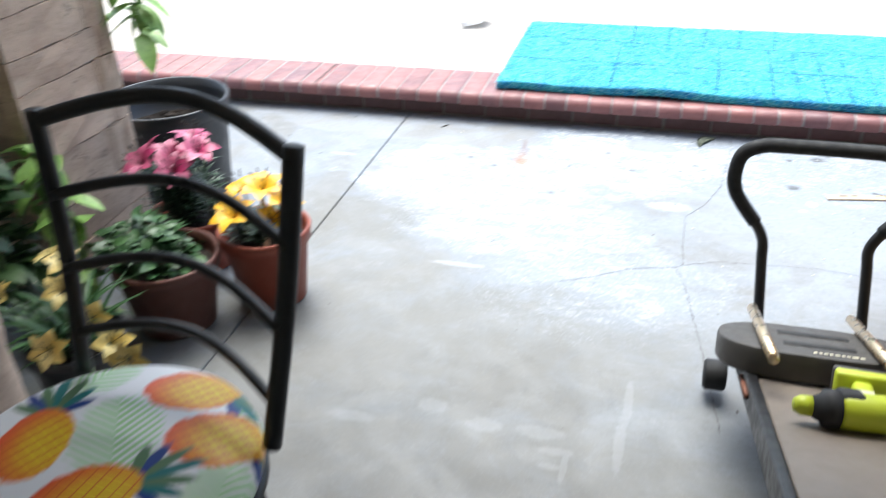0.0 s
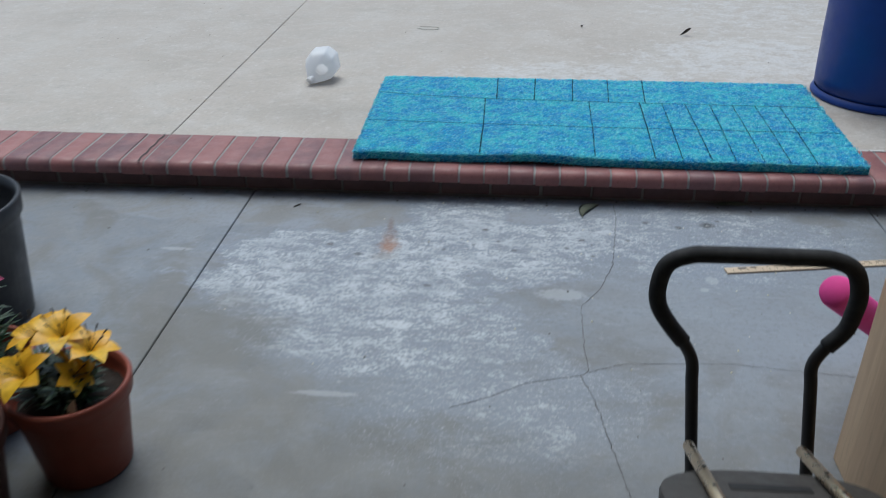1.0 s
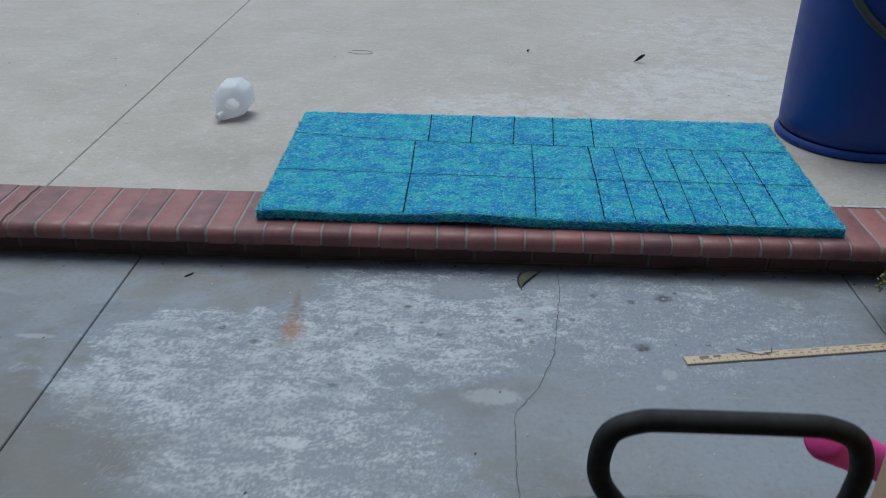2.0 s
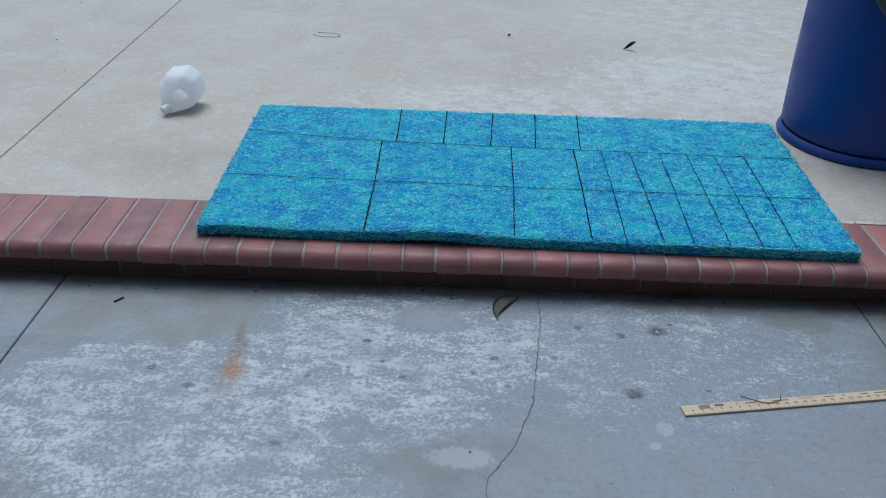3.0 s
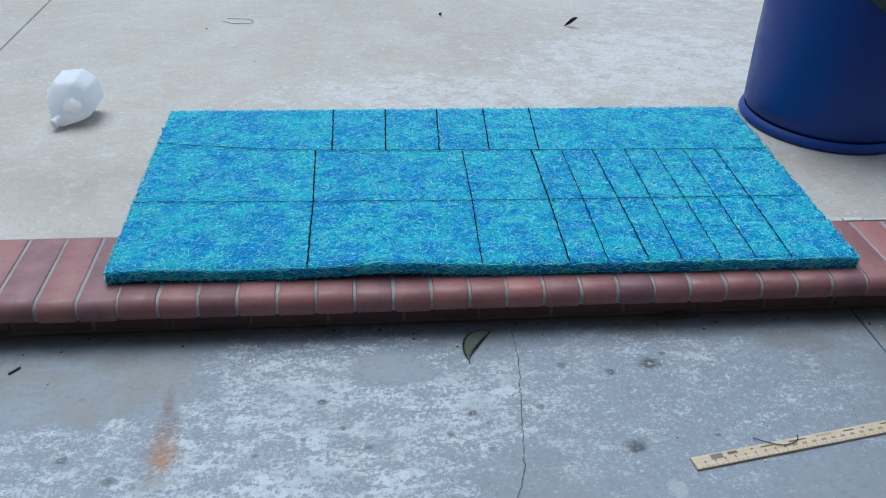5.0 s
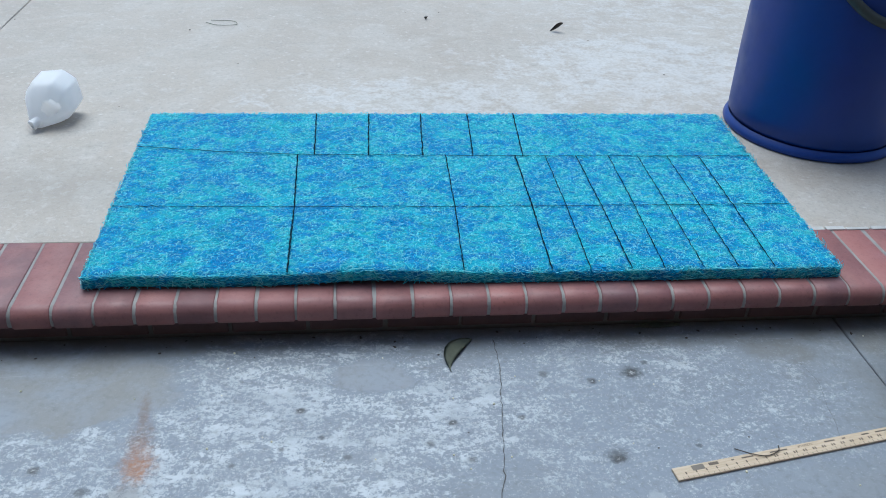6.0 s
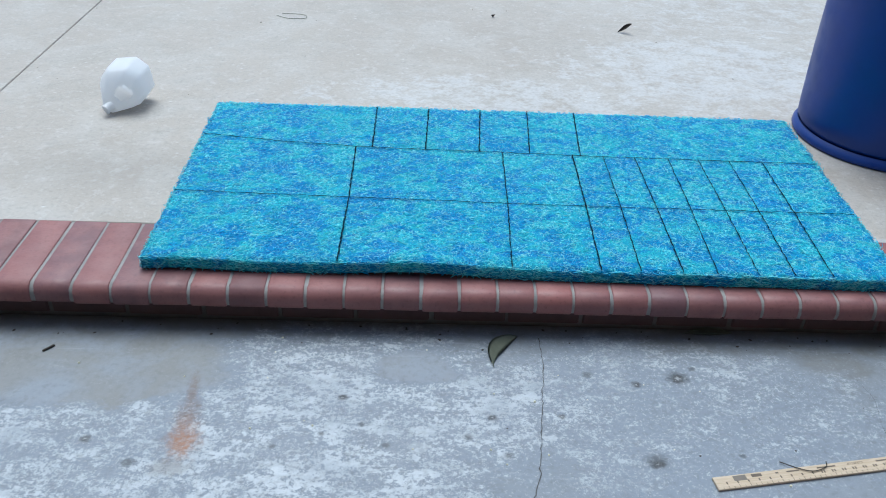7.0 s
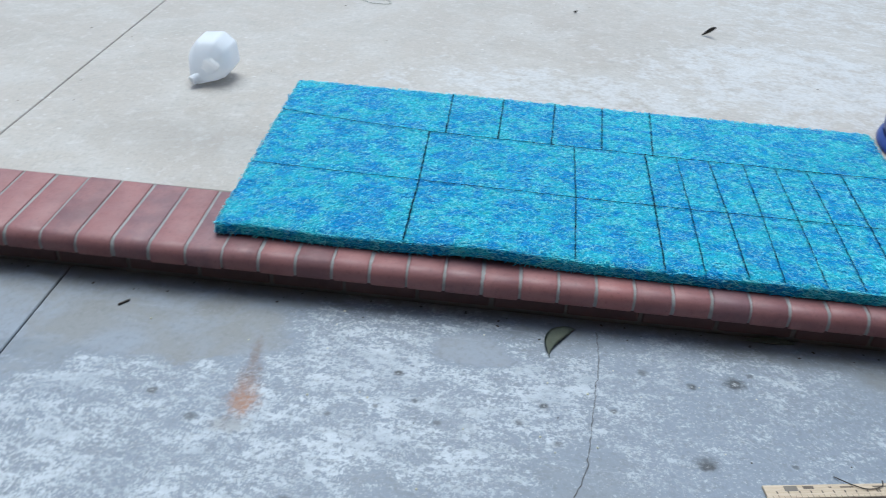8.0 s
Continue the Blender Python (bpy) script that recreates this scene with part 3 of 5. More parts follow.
def split_stone():
    k = Mat("tan_split_stone", 0.9)
    sh = k.n("ShaderNodeCombineXYZ")
    k.link(k.math("MULTIPLY", k.rnd(), 40), sh.inputs[1])
    co = k.coords((1.6, 0.7, 1.6), shift=sh.outputs[0])
    c = k.mix(k.ramp(k.noise(7, 6, 0.65, co, 0.5), 0.3, 0.7), (0.42, 0.31, 0.24), (0.64, 0.50, 0.39))
    c = k.mix(k.math("MULTIPLY", k.rnd(), 0.4), c, (0.46, 0.36, 0.29))
    c = k.mix(k.ramp(k.noise(11, 5, 0.7, co, 0.8), 0.60, 0.70, 0, 0.75), c, (0.13, 0.095, 0.08))
    c = k.mix(k.ramp(k.noise(45, 6, 0.75, co), 0.52, 0.68, 0, 0.5), c, (0.22, 0.16, 0.12))
    k.color(c)
    k.bump(k.noise(30, 6, 0.7, co), 0.5, 0.006)
    return k.m


M_STONE = split_stone()


def jug_plastic():
    k = Mat("milky_plastic", 0.32)
    co = k.coords()
    k.color(k.mix(k.noise(20, 3, 0.5, co), (0.93, 0.93, 0.93), (0.97, 0.97, 0.97)))
    tr = k.n("ShaderNodeBsdfTranslucent")
    tr.inputs["Color"].default_value = (0.99, 0.99, 0.99, 1)
    mx = k.n("ShaderNodeMixShader")
    mx.inputs[0].default_value = 0.45
    out = k.t.nodes["Material Output"]
    k.t.links.new(k.b.outputs[0], mx.inputs[1])
    k.t.links.new(tr.outputs[0], mx.inputs[2])
    k.t.links.new(mx.outputs[0], out.inputs["Surface"])
    return k.m


M_JUG = jug_plastic()

# ---------------- cracks in the lower slab ----------------
def crack(pts, w):
    rg = random.Random(len(pts))
    line = [Vector(p) for p in pts]
    fine = []
    for a, b in zip(line, line[1:]):
        n = max(2, int((b - a).length / 0.012))
        s = Vector((a.y - b.y, b.x - a.x)).normalized()
        for i in range(n):
            fine.append(a.lerp(b, i / n) + s * rg.choice((-1, 0, 0, 1)) * rg.uniform(0.0005, 0.003))
    fine.append(line[-1])
    bm = bmesh.new()
    ribbon(bm, fine, [w * rg.uniform(0.35, 1.25) for _ in fine], ZL + 0.0012)
    return tagged(part("concrete_crack", bm, M_HAIR, smooth=False), "thin jagged dark crack in the grey concrete", "crack", kind="structure")


crack([(1.042, -0.09), (1.042, -0.2), (1.022, -0.36), (0.995, -0.565), (0.942, -0.72), (0.872, -0.83), (0.869, -0.99), (0.872, -1.17),
       (0.85, -1.19), (0.88, -1.29), (0.889, -1.344), (0.912, -1.49), (0.935, -1.623), (0.98, -1.95)], 0.0021)
crack([(0.852, -1.187), (0.694, -1.235), (0.6, -1.3), (0.495, -1.353)], 0.0018)
crack([(0.873, -1.172), (0.985, -1.123), (1.102, -1.116), (1.277, -1.105), (1.622, -1.142), (2.0, -1.15)], 0.0016)
crack([(1.834, -0.222), (1.846, -0.305), (1.829, -0.372), (1.818, -0.446), (1.79, -0.53)], 0.0007)
bm = bmesh.new()
ribbon(bm, [Vector((-0.872 + 0.004 * math.sin(i * 2.1), BACK - i * 0.0306)) for i in range(11)], 0.006, 0.0022)
tagged(part("mortar_crack", bm, M_CRACK, smooth=False), "dark open crack across the brick edge", "crack", kind="structure")

# ---------------- filter mat ----------------
MATPOSE = [(0.0, -0.002), (2.0, -0.026), (-0.012, 1.002), (2.035, 0.986)]
THICK = 0.042


def on_mat(u, v):
    """A point of the mat's plan, u along its front, v towards its back, both 0 to 1."""
    a = Vector(MATPOSE[0]).lerp(Vector(MATPOSE[1]), u)
    b = Vector(MATPOSE[2]).lerp(Vector(MATPOSE[3]), u)
    return a.lerp(b, v)


def lift(u, v):
    """How far the mat's underside stands off the ground: a low wave at its front."""
    return 0.014 * math.exp(-((u - 0.36) / 0.09) ** 2) * math.exp(-v / 0.12) + 0.006 * math.exp(-((u - 0.06) / 0.05) ** 2) * math.exp(-v / 0.2)


def edge_round(u, v):
    e = min(u * 2.0, (1 - u) * 2.0, v, 1 - v)
    return 0.006 * max(0.0, 1 - e / 0.02) ** 2


mat = empty("filter_mat", pose(0, 0, 0.001), "turquoise and blue fibrous pond filter mat marked for cutting", "filter mat")
rg = random.Random(11)
nu, nv = 120, 60
verts, faces = [], []
for side in (1, 0):
    for j in range(nv + 1):
        for i in range(nu + 1):
            u, v = i / nu, j / nv
            p = on_mat(u, v)
            jx, jy = (rg.uniform(-0.004, 0.004), rg.uniform(-0.004, 0.004)) if 0 < i < nu and 0 < j < nv else (rg.uniform(-0.001, 0.001), rg.uniform(-0.001, 0.001))
            z = lift(u, v) + (THICK - 0.004 + rg.uniform(-0.0018, 0.0018) - edge_round(u, v) if side else 0.0005)
            verts.append((p.x + jx * side, p.y + jy * side, z))
off = (nu + 1) * (nv + 1)
for j in range(nv):
    for i in range(nu):
        a = j * (nu + 1) + i
        faces.append((a, a + 1, a + nu + 2, a + nu + 1))
        faces.append((off + a + nu + 1, off + a + nu + 2, off + a + 1, off + a))
rim = [i for i in range(nu)] + [j * (nu + 1) + nu for j in range(nv)] + [nv * (nu + 1) + nu - i for i in range(nu)] + [(nv - j) * (nu + 1) for j in range(nv)]
for a, b in zip(rim, rim[1:] + rim[:1]):
    faces.append((a, off + a, off + b, b))
me = bpy.data.meshes.new("core")
me.from_pydata(verts, [], faces)
me.polygons.foreach_set("use_smooth", [True] * len(me.polygons))
me.materials.append(M_FELT)
core = new("core", me)
core.parent = mat


def strands(count, seed, where, flat=1.0):
    """Curled fibres as thin three-sided bars in one mesh; where(rng) gives each root, its plane's normal and tangent."""
    rng = np.random.default_rng(seed)
    vs, fs = [], []
    K = 5
    for c in range(count):
        p, nrm = where(rng)
        t0 = Vector((rng.normal(), rng.normal(), flat * rng.normal()))
        t0 = (t0 - nrm * t0.dot(nrm)).normalized()
        b0 = nrm.cross(t0)
        L, curl, r = rng.uniform(0.012, 0.026), rng.choice((-1, 1)) * rng.uniform(60, 210) * flat, rng.uniform(0.0006, 0.0010)
        ang, pos = 0.0, p.copy()
        base = len(vs)
        h0 = rng.uniform(-0.002, 0.0022)
        for s in range(K):
            d = t0 * math.cos(ang) + b0 * math.sin(ang)
            w = nrm.cross(d)
            q = pos + nrm * (h0 + 0.0022 * math.sin(math.pi * s / (K - 1)) - 0.0008)
            q.y = min(max(q.y, -0.028), 1.006)
            q.x = min(max(q.x, -0.004 - 0.012 * q.y), 2.003 + 0.035 * q.y)
            for kx, kz in ((1, -0.6), (-1, -0.6), (0, 1)):
                vs.append(tuple(q + w * (r * kx) + nrm * (r * kz)))
            pos = pos + d * (L / K)
            ang += curl * L / K
        for s in range(K - 1):
            a = base + 3 * s
            for e in range(3):
                f = (e + 1) % 3
                fs.append((a + e, a + f, a + 3 + f, a + 3 + e))
    me = bpy.data.meshes.new("fleece")
    me.from_pydata(vs, [], fs)
    me.polygons.foreach_set("use_smooth", [True] * len(me.polygons))
    me.materials.append(M_FIBRE)
    ob = new("fleece", me)
    ob.parent = mat
    ob["kind"] = "stuff"
    return ob


def top_root(rng):
    u, v = rng.uniform(0.003, 0.997), rng.uniform(0.006, 0.994)
    p = on_mat(u, v)
    return Vector((p.x, p.y, lift(u, v) + THICK - 0.004 - edge_round(u, v))), Vector((0, 0, 1))


def side_root(rng):
    k = rng.integers(0, 3) if rng.random() < 0.5 else 0
    s, z = rng.random(), rng.uniform(0.003, THICK - 0.004)
    u, v, n = ((s, 0, (0, -1, 0)), (0, s, (-1, 0, 0)), (1, s, (1, 0, 0)), (s, 1, (0, 1, 0)))[k]
    p = on_mat(u, v)
    return Vector((p.x, p.y, lift(u, v) + z)), Vector(n)


strands(66000, 3, top_root)
strands(5200, 4, side_root, 0.25)


def marker(pts, fat=1.0):
    """A dark hand-drawn line over the mat, through plan points."""
    rg = random.Random(int(1000 * pts[0][0]) + len(pts))
    line = []
    for a, b in zip(pts, pts[1:]):
        a, b = Vector(a), Vector(b)
        n = max(2, int((b - a).length / 0.012))
        line += [a.lerp(b, i / n) + Vector((rg.uniform(-0.0012, 0.0012), rg.uniform(-0.0012, 0.0012))) for i in range(n)]
    line.append(Vector(pts[-1]))
    bm = bmesh.new()
    rows = []
    for i, p in enumerate(line):
        d = (line[min(i + 1, len(line) - 1)] - line[max(i - 1, 0)]).normalized()
        s = Vector((-d.y, d.x)) * fat * rg.uniform(0.0012, 0.0026)
        u, v = p.x / 2.0, (p.y + 0.01) / 0.99
        z = lift(u, v) + THICK + 0.0008 + rg.uniform(-0.0010, 0.0010)
        rows.append([bm.verts.new((p.x + s.x, p.y + s.y, z)), bm.verts.new((p.x, p.y, z + 0.0008)), bm.verts.new((p.x - s.x, p.y - s.y, z))])
    for a, b in zip(rows, rows[1:]):
        bm.faces.new((a[1], b[1], b[0], a[0]))
        bm.faces.new((a[2], b[2], b[1], a[1]))
    part("marker_line", bm, M_INK, mat, smooth=False)


LINE1 = [(0.002, 0.341), (0.98, 0.314), (2.0, 0.305)]
LINE2 = [(-0.002, 0.725), (0.25, 0.685), (0.506, 0.660), (0.98, 0.645), (1.232, 0.638), (2.01, 0.625)]
marker(LINE1, 0.8)
marker(LINE2, 0.9)
for xt, xb, top in ((0.557, 0.559, 0.655), (0.741, 0.733, 0.650), (0.925, 0.908, 0.648), (1.094, 1.072, 0.642), (1.262, 1.237, 0.638)):
    marker([(xt, 0.978), (xb, top)], 1.1)
for xt, xb, fat in ((0.506, 0.509, 1.15), (0.983, 0.963, 0.85), (1.211, 1.196, 1.15), (1.311, 1.301, 0.75), (1.414, 1.412, 0.9), (1.525, 1.502, 0.75), (1.623, 1.610, 0.75), (1.724, 1.707, 0.75), (1.833, 1.807, 0.9)):
    marker([(xt, 0.66 - 0.027 * (xt - 0.5)), ((xt + xb) / 2 + 0.003, 0.32), (xb, -0.006 - 0.011 * xb)], fat)

# ---------------- blue drum with a hose over it ----------------
drum = empty("plastic_drum", pose(2.390, 0.953, 0), "dark blue plastic drum standing on the concrete", "drum")
bm = bmesh.new()
lathe(bm, [(0.0, 0.02), (0.27, 0.02), (0.285, 0.03), (0.300, 0.05), (0.302, 0.10), (0.307, 0.30), (0.308, 0.62), (0.301, 0.86), (0.278, 0.90), (0.25, 0.915), (0.0, 0.912)], 72)
part("body", bm, M_BLUE, drum)
bm = bmesh.new()
lathe(bm, [(0.296, 0.034), (0.306, 0.024), (0.3105, 0.014), (0.3115, 0.007), (0.309, 0.002), (0.300, 0.0), (0.26, 0.002), (0.26, 0.03)], 72)
part("base_ring", bm, M_BLUE, drum)
bm = bmesh.new()
lathe(bm, [(0.288, 0.86), (0.300, 0.868), (0.304, 0.885), (0.300, 0.90), (0.285, 0.908)], 72)
part("top_ring", bm, M_BLUE, drum)

bm = bmesh.new()
hose = empty("garden_hose", pose(2.395, 0.958, 0), "grey-green garden hose looped over the blue drum", "hose")
loop = []
for i in range(41):
    a = radians(-165 + 150 * i / 40)
    sag = math.sin(math.pi * i / 40)
    loop.append((0.326 * math.cos(a), 0.326 * math.sin(a), 0.93 - 0.44 * sag ** 0.9))
loop = [(-0.24, 0.0, 0.936)] + loop + [(0.24, 0.0, 0.936)]
tube(bm, smooth_path(loop, 3), 0.0165, 12)
part("hose_loop", bm, M_HOSE, hose)

# ---------------- milk jug lying on its side ----------------
def milk_jug(x, y, turn):
    jug = empty("milk_jug", pose(x, y, 0, 0, 0, turn), "empty white translucent plastic jug cut open, lying on its side", "jug")
    n = 64
    lean = pose(0, 0, 0, 2, -7, 0)
    bm = bmesh.new()

    def ring(d, half, round_, cx, cz):
        out = []
        for i in range(n):
            a = 2 * math.pi * (i + 0.5) / n
            ca, sa = math.cos(a), math.sin(a)
            k = min(1 / max(abs(ca), abs(sa)), 1.50 / (abs(ca) + abs(sa)))
            k = k * (1 - round_) + round_
            out.append(bm.verts.new(lean @ Vector((half * k * ca + cx, d, half * k * sa + cz))))
        return out
    half = 0.075
    # bottom, ribbed wall, shoulder sloping to the neck
    spec = [(0.070, 0.045, 0.3), (0.072, 0.064, 0.2), (0.068, 0.072, 0.1), (0.060, half, 0.0), (0.020, half, 0.0), (-0.012, half, 0.0), (-0.026, 0.073, 0.03), (-0.034, 0.070, 0.05)]
    rings = [ring(d, hf, r, 0, 0) for d, hf, r in spec]
    for s in range(1, 13):
        f = s / 12
        rings.append(ring(-0.034 - 0.056 * f ** 0.8, 0.070 - 0.042 * f ** 1.3, 0.05 + 0.9 * f * f, -0.034 * f ** 1.3, -0.040 * f ** 1.3))
    rings.append(ring(-0.094, 0.016, 1.0, -0.036, -0.042))
    bm.faces.new(rings[0][::-1])
    for q, (a, b) in enumerate(zip(rings, rings[1:])):
        for i in range(n):
            j = (i + 1) % n
            mid = (a[i].co + b[j].co) / 2
            # the cut-out in the shoulder
            if q >= 7 and ((mid.x - 0.018) / 0.028) ** 2 + ((mid.z + 0.006) / 0.026) ** 2 < 1.0:
                continue
            bm.faces.new((a[i], a[j], b[j], b[i]))
    bmesh.ops.recalc_face_normals(bm, faces=bm.faces)
    low = min(v.co.z for v in bm.verts)
    end = sum((v.co for v in rings[-1]), Vector()) / n
    body = part("body", bm, M_JUG, jug)
    body.data.set_sharp_from_angle(angle=radians(50))
    out = Vector((-0.5, -0.62, -0.30)).to_track_quat("Z", "Y").to_matrix().to_4x4()
    bm = bmesh.new()
    lathe(bm, [(0.017, -0.010), (0.016, 0.004), (0.016, 0.014), (0.0178, 0.016), (0.0178, 0.022), (0.0135, 0.022), (0.0135, -0.006)], 24, Matrix.Translation(end) @ out)
    low = min([low] + [v.co.z for v in bm.verts])
    part("neck", bm, M_JUG, jug)
    jug.location.z = 0.0005 - low
    return jug


milk_jug(-0.345, 1.035, -4)

# ---------------- yardstick ----------------
stick = empty("yardstick", pose(1.3725, -0.578, ZL, 0, 0, 9.6), "worn wooden yardstick with dark printed scale", "ruler")
bm = bmesh.new()
box(bm, 0, 0.914, -0.0175, 0.0175, 0.0006, 0.0066, 0.001, 1)
sharp(part("rule", bm, M_RULER, stick))
rg = random.Random(8)
bm = bmesh.new()
for i in range(1, 72):
    x = i * 0.0127
    ln = 0.008 if i % 2 == 0 else 0.005
    box(bm, x - 0.0004, x + 0.0004, -0.0172, -0.0172 + ln, 0.0066, 0.0069)
part("scale_ticks", bm, M_PRINT, stick, smooth=False)["kind"] = "stuff"
bm = bmesh.new()
for i in range(1, 36):
    x = i * 0.0254
    for dx in ((-0.003, 0.003) if i > 9 else (0,)):
        box(bm, x + dx - 0.0016, x + dx + 0.0016, -0.006, 0.0005, 0.0066, 0.0069)
part("scale_figures", bm, M_PRINT, stick, smooth=False)["kind"] = "stuff"
bm = bmesh.new()
x = 0.145
for wdt in (0.007, 0.03, 0.045, 0.022, 0.012, 0.028, 0.009, 0.02, 0.05, 0.016, 0.011, 0.034):
    if abs(x + wdt / 2 - 0.338) > 0.055:
        box(bm, x, x + wdt, 0.007, 0.0105, 0.0066, 0.0069)
    x += wdt + rg.uniform(0.012, 0.045)
part("printed_line", bm, M_PRINT, stick, smooth=False)["kind"] = "stuff"
bm = bmesh.new()
box(bm, 0.045, 0.075, 0.000, 0.014, 0.0066, 0.0069)
part("printed_panel", bm, simple("grey_print", (0.2, 0.17, 0.14), 0.7), stick, smooth=False)
bm = bmesh.new()
box(bm, 0.088, 0.112, 0.005, 0.013, 0.0066, 0.0069, 0.0001, 1)
part("printed_badge", bm, M_PRINT, stick, smooth=False)
words = bpy.data.curves.new("printed_words", "FONT")
words.body, words.size, words.align_x = "CLEAN UP", 0.0085, "CENTER"
words.materials.append(M_PRINT)
ob = new("printed_words", words)
ob.parent = stick
ob.matrix_basis = pose(0.338, 0.0125, 0.0070, 0, 0, 180)


# ---------------- leaves, twigs and crumbs on the ground ----------------
def blade(bm, L, w, curl=0.3, fold=0.25, n=6, twist=0.0, m=None, bend=0.0, shape=1.0, up=0.0):
    """A leaf along +y: pointed oval, folded at its midrib, curling up (up>0 raises it)."""
    rows = []
    for i in range(n + 1):
        t = i / n
        hw = w / 2 * max(0.02, math.sin(math.pi * min(1, t ** shape)) ** 0.8)
        a = curl * t
        y, z = (L * math.sin(a) / curl, L * (1 - math.cos(a)) / curl) if abs(curl) > 1e-3 else (L * t, 0)
        tw = twist * t
        row = []
        for s in (-1, 0, 1):
            p = Vector((s * hw * math.cos(tw) + bend * t * t, y, z + fold * hw * abs(s) + s * hw * math.sin(tw) + up * t))
            row.append(bm.verts.new(m @ p if m else p))
        rows.append(row)
    for a, b in zip(rows, rows[1:]):
        for s in (0, 1):
            bm.faces.new((a[s], a[s + 1], b[s + 1], b[s]))


def dead_leaf(x, y, z, turn, L, w, curl=0.6, fold=0.5, mat=None, bend=0.0, label="curled dry olive-brown leaf on the concrete"):
    bm = bmesh.new()
    blade(bm, L, w, curl, fold, 12, 0.4, bend=bend, shape=1.3)
    bmesh.ops.solidify(bm, geom=bm.faces[:], thickness=0.0008)
    ob = tagged(part("dry_leaf", bm, mat or M_DEAD), label, "leaf")
    ob.matrix_basis = pose(x, y, z + 0.001, 0, 8, turn)
    return ob


def curved_leaf(x, y, turn, L, w, sweep, mat, label, bump_up=0.010):
    """A dry leaf lying on its side, bowed in plan, with a crinkled blade."""
    bm = bmesh.new()
    rgl = random.Random(int(1000 * x))
    rows, n = [], 18
    for i in range(n + 1):
        t = i / n
        a = sweep * (t - 0.15)
        c = Vector((L / sweep * (1 - math.cos(a)), L / sweep * math.sin(a), 0))
        side = Vector((math.cos(a), -math.sin(a), 0))
        hw = w / 2 * max(0.05, (1 - (2 * t ** 1.15 - 1.08) ** 2)) * rgl.uniform(0.92, 1.06)
        arch = bump_up * math.sin(math.pi * t)
        rows.append([bm.verts.new(c + side * (q * hw) + Vector((0, 0, 0.0015 + arch * (0.35 + 0.65 * (1 - q) / 2) + rgl.uniform(0, 0.0015)))) for q in (-1, -0.5, 0, 0.5, 1)])
    for a, b in zip(rows, rows[1:]):
        for q in range(4):
            bm.faces.new((a[q], a[q + 1], b[q + 1], b[q]))
    bmesh.ops.solidify(bm, geom=bm.faces[:], thickness=0.0007)
    ob = tagged(part("dry_leaf", bm, mat), label, "leaf")
    ob.matrix_basis = pose(x, y, ZL, 0, 0, turn)
    return ob


curved_leaf(0.914, -0.190, 0, 0.155, 0.042, 1.4, M_DEAD, "curled dry olive-brown leaf on the concrete")
curved_leaf(1.445, -0.058, -80, 0.145, 0.026, 0.3, M_DEAD, "dry leaf lying in the shade of the step", 0.006)
dead_leaf(1.62, 2.02, 0.0, -70, 0.08, 0.034, 1.6, 0.9, M_TWIG, 0.03, "small dark shrivelled leaf on the upper patio")
dead_leaf(1.045, 2.175, 0.0, 10, 0.025, 0.018, 0.8, 0.8, M_TWIG, 0.01, "small dark shrivelled leaf on the upper patio")


def twig(pts, r, label, mat=None):
    bm = bmesh.new()
    tube(bm, smooth_path(pts, 5), r, 6)
    return tagged(part("twig", bm, mat or M_TWIG), label, "twig")


twig([(1.537, -0.509, ZL + 0.003), (1.566, -0.531, ZL + 0.009), (1.599, -0.540, ZL + 0.0095), (1.632, -0.528, ZL + 0.010), (1.634, -0.518, ZL + 0.018)], 0.0012, "thin curved dark twig beside the yardstick")
twig([(-0.212, -0.188, ZL + 0.003), (-0.202, -0.176, ZL + 0.003), (-0.192, -0.164, ZL + 0.003)], 0.0028, "short broken twig on the concrete")
twig([(0.02, 2.10, 0.002), (0.08, 2.06, 0.003), (0.16, 2.07, 0.003), (0.14, 2.12, 0.003), (0.04, 2.13, 0.003)], 0.0014, "thin loop of dry stem on the upper patio", M_DEAD)
rg = random.Random(21)
bm = bmesh.new()
for c in range(190):
    low = c < 110
    if c < 60:
        x, y, z = rg.uniform(-1.2, 2.4), -0.055 - abs(rg.gauss(0, 0.035)), ZL
    elif low:
        x, y, z = rg.uniform(-1.5, 2.4), rg.uniform(-2.2, -0.1), ZL
    else:
        x, y, z = rg.uniform(-2.5, 3.0), rg.uniform(0.3, 4.5), 0.0
    s = rg.uniform(0.0012, 0.0034)
    bmesh.ops.create_icosphere(bm, subdivisions=1, radius=s, matrix=pose(x, y, z + s * 0.3, 0, 0, rg.uniform(0, 180)) @ Matrix.Diagonal((rg.uniform(0.7, 2.2), 1, 0.6, 1)))
tagged(part("grit", bm, M_TWIG, smooth=False), "dark crumbs of soil and leaf scattered on the concrete", "grit", kind="stuff")
bm = bmesh.new()
for c in range(50):
    x, y, z = rg.uniform(-0.3, 2.2), rg.uniform(-1.2, -0.1), ZL
    s = rg.uniform(0.0015, 0.0035)
    bmesh.ops.create_icosphere(bm, subdivisions=1, radius=s, matrix=pose(x, y, z + s * 0.3))
tagged(part("pale_grit", bm, M_TAG, smooth=False), "pale crumbs scattered on the concrete", "grit", kind="stuff")


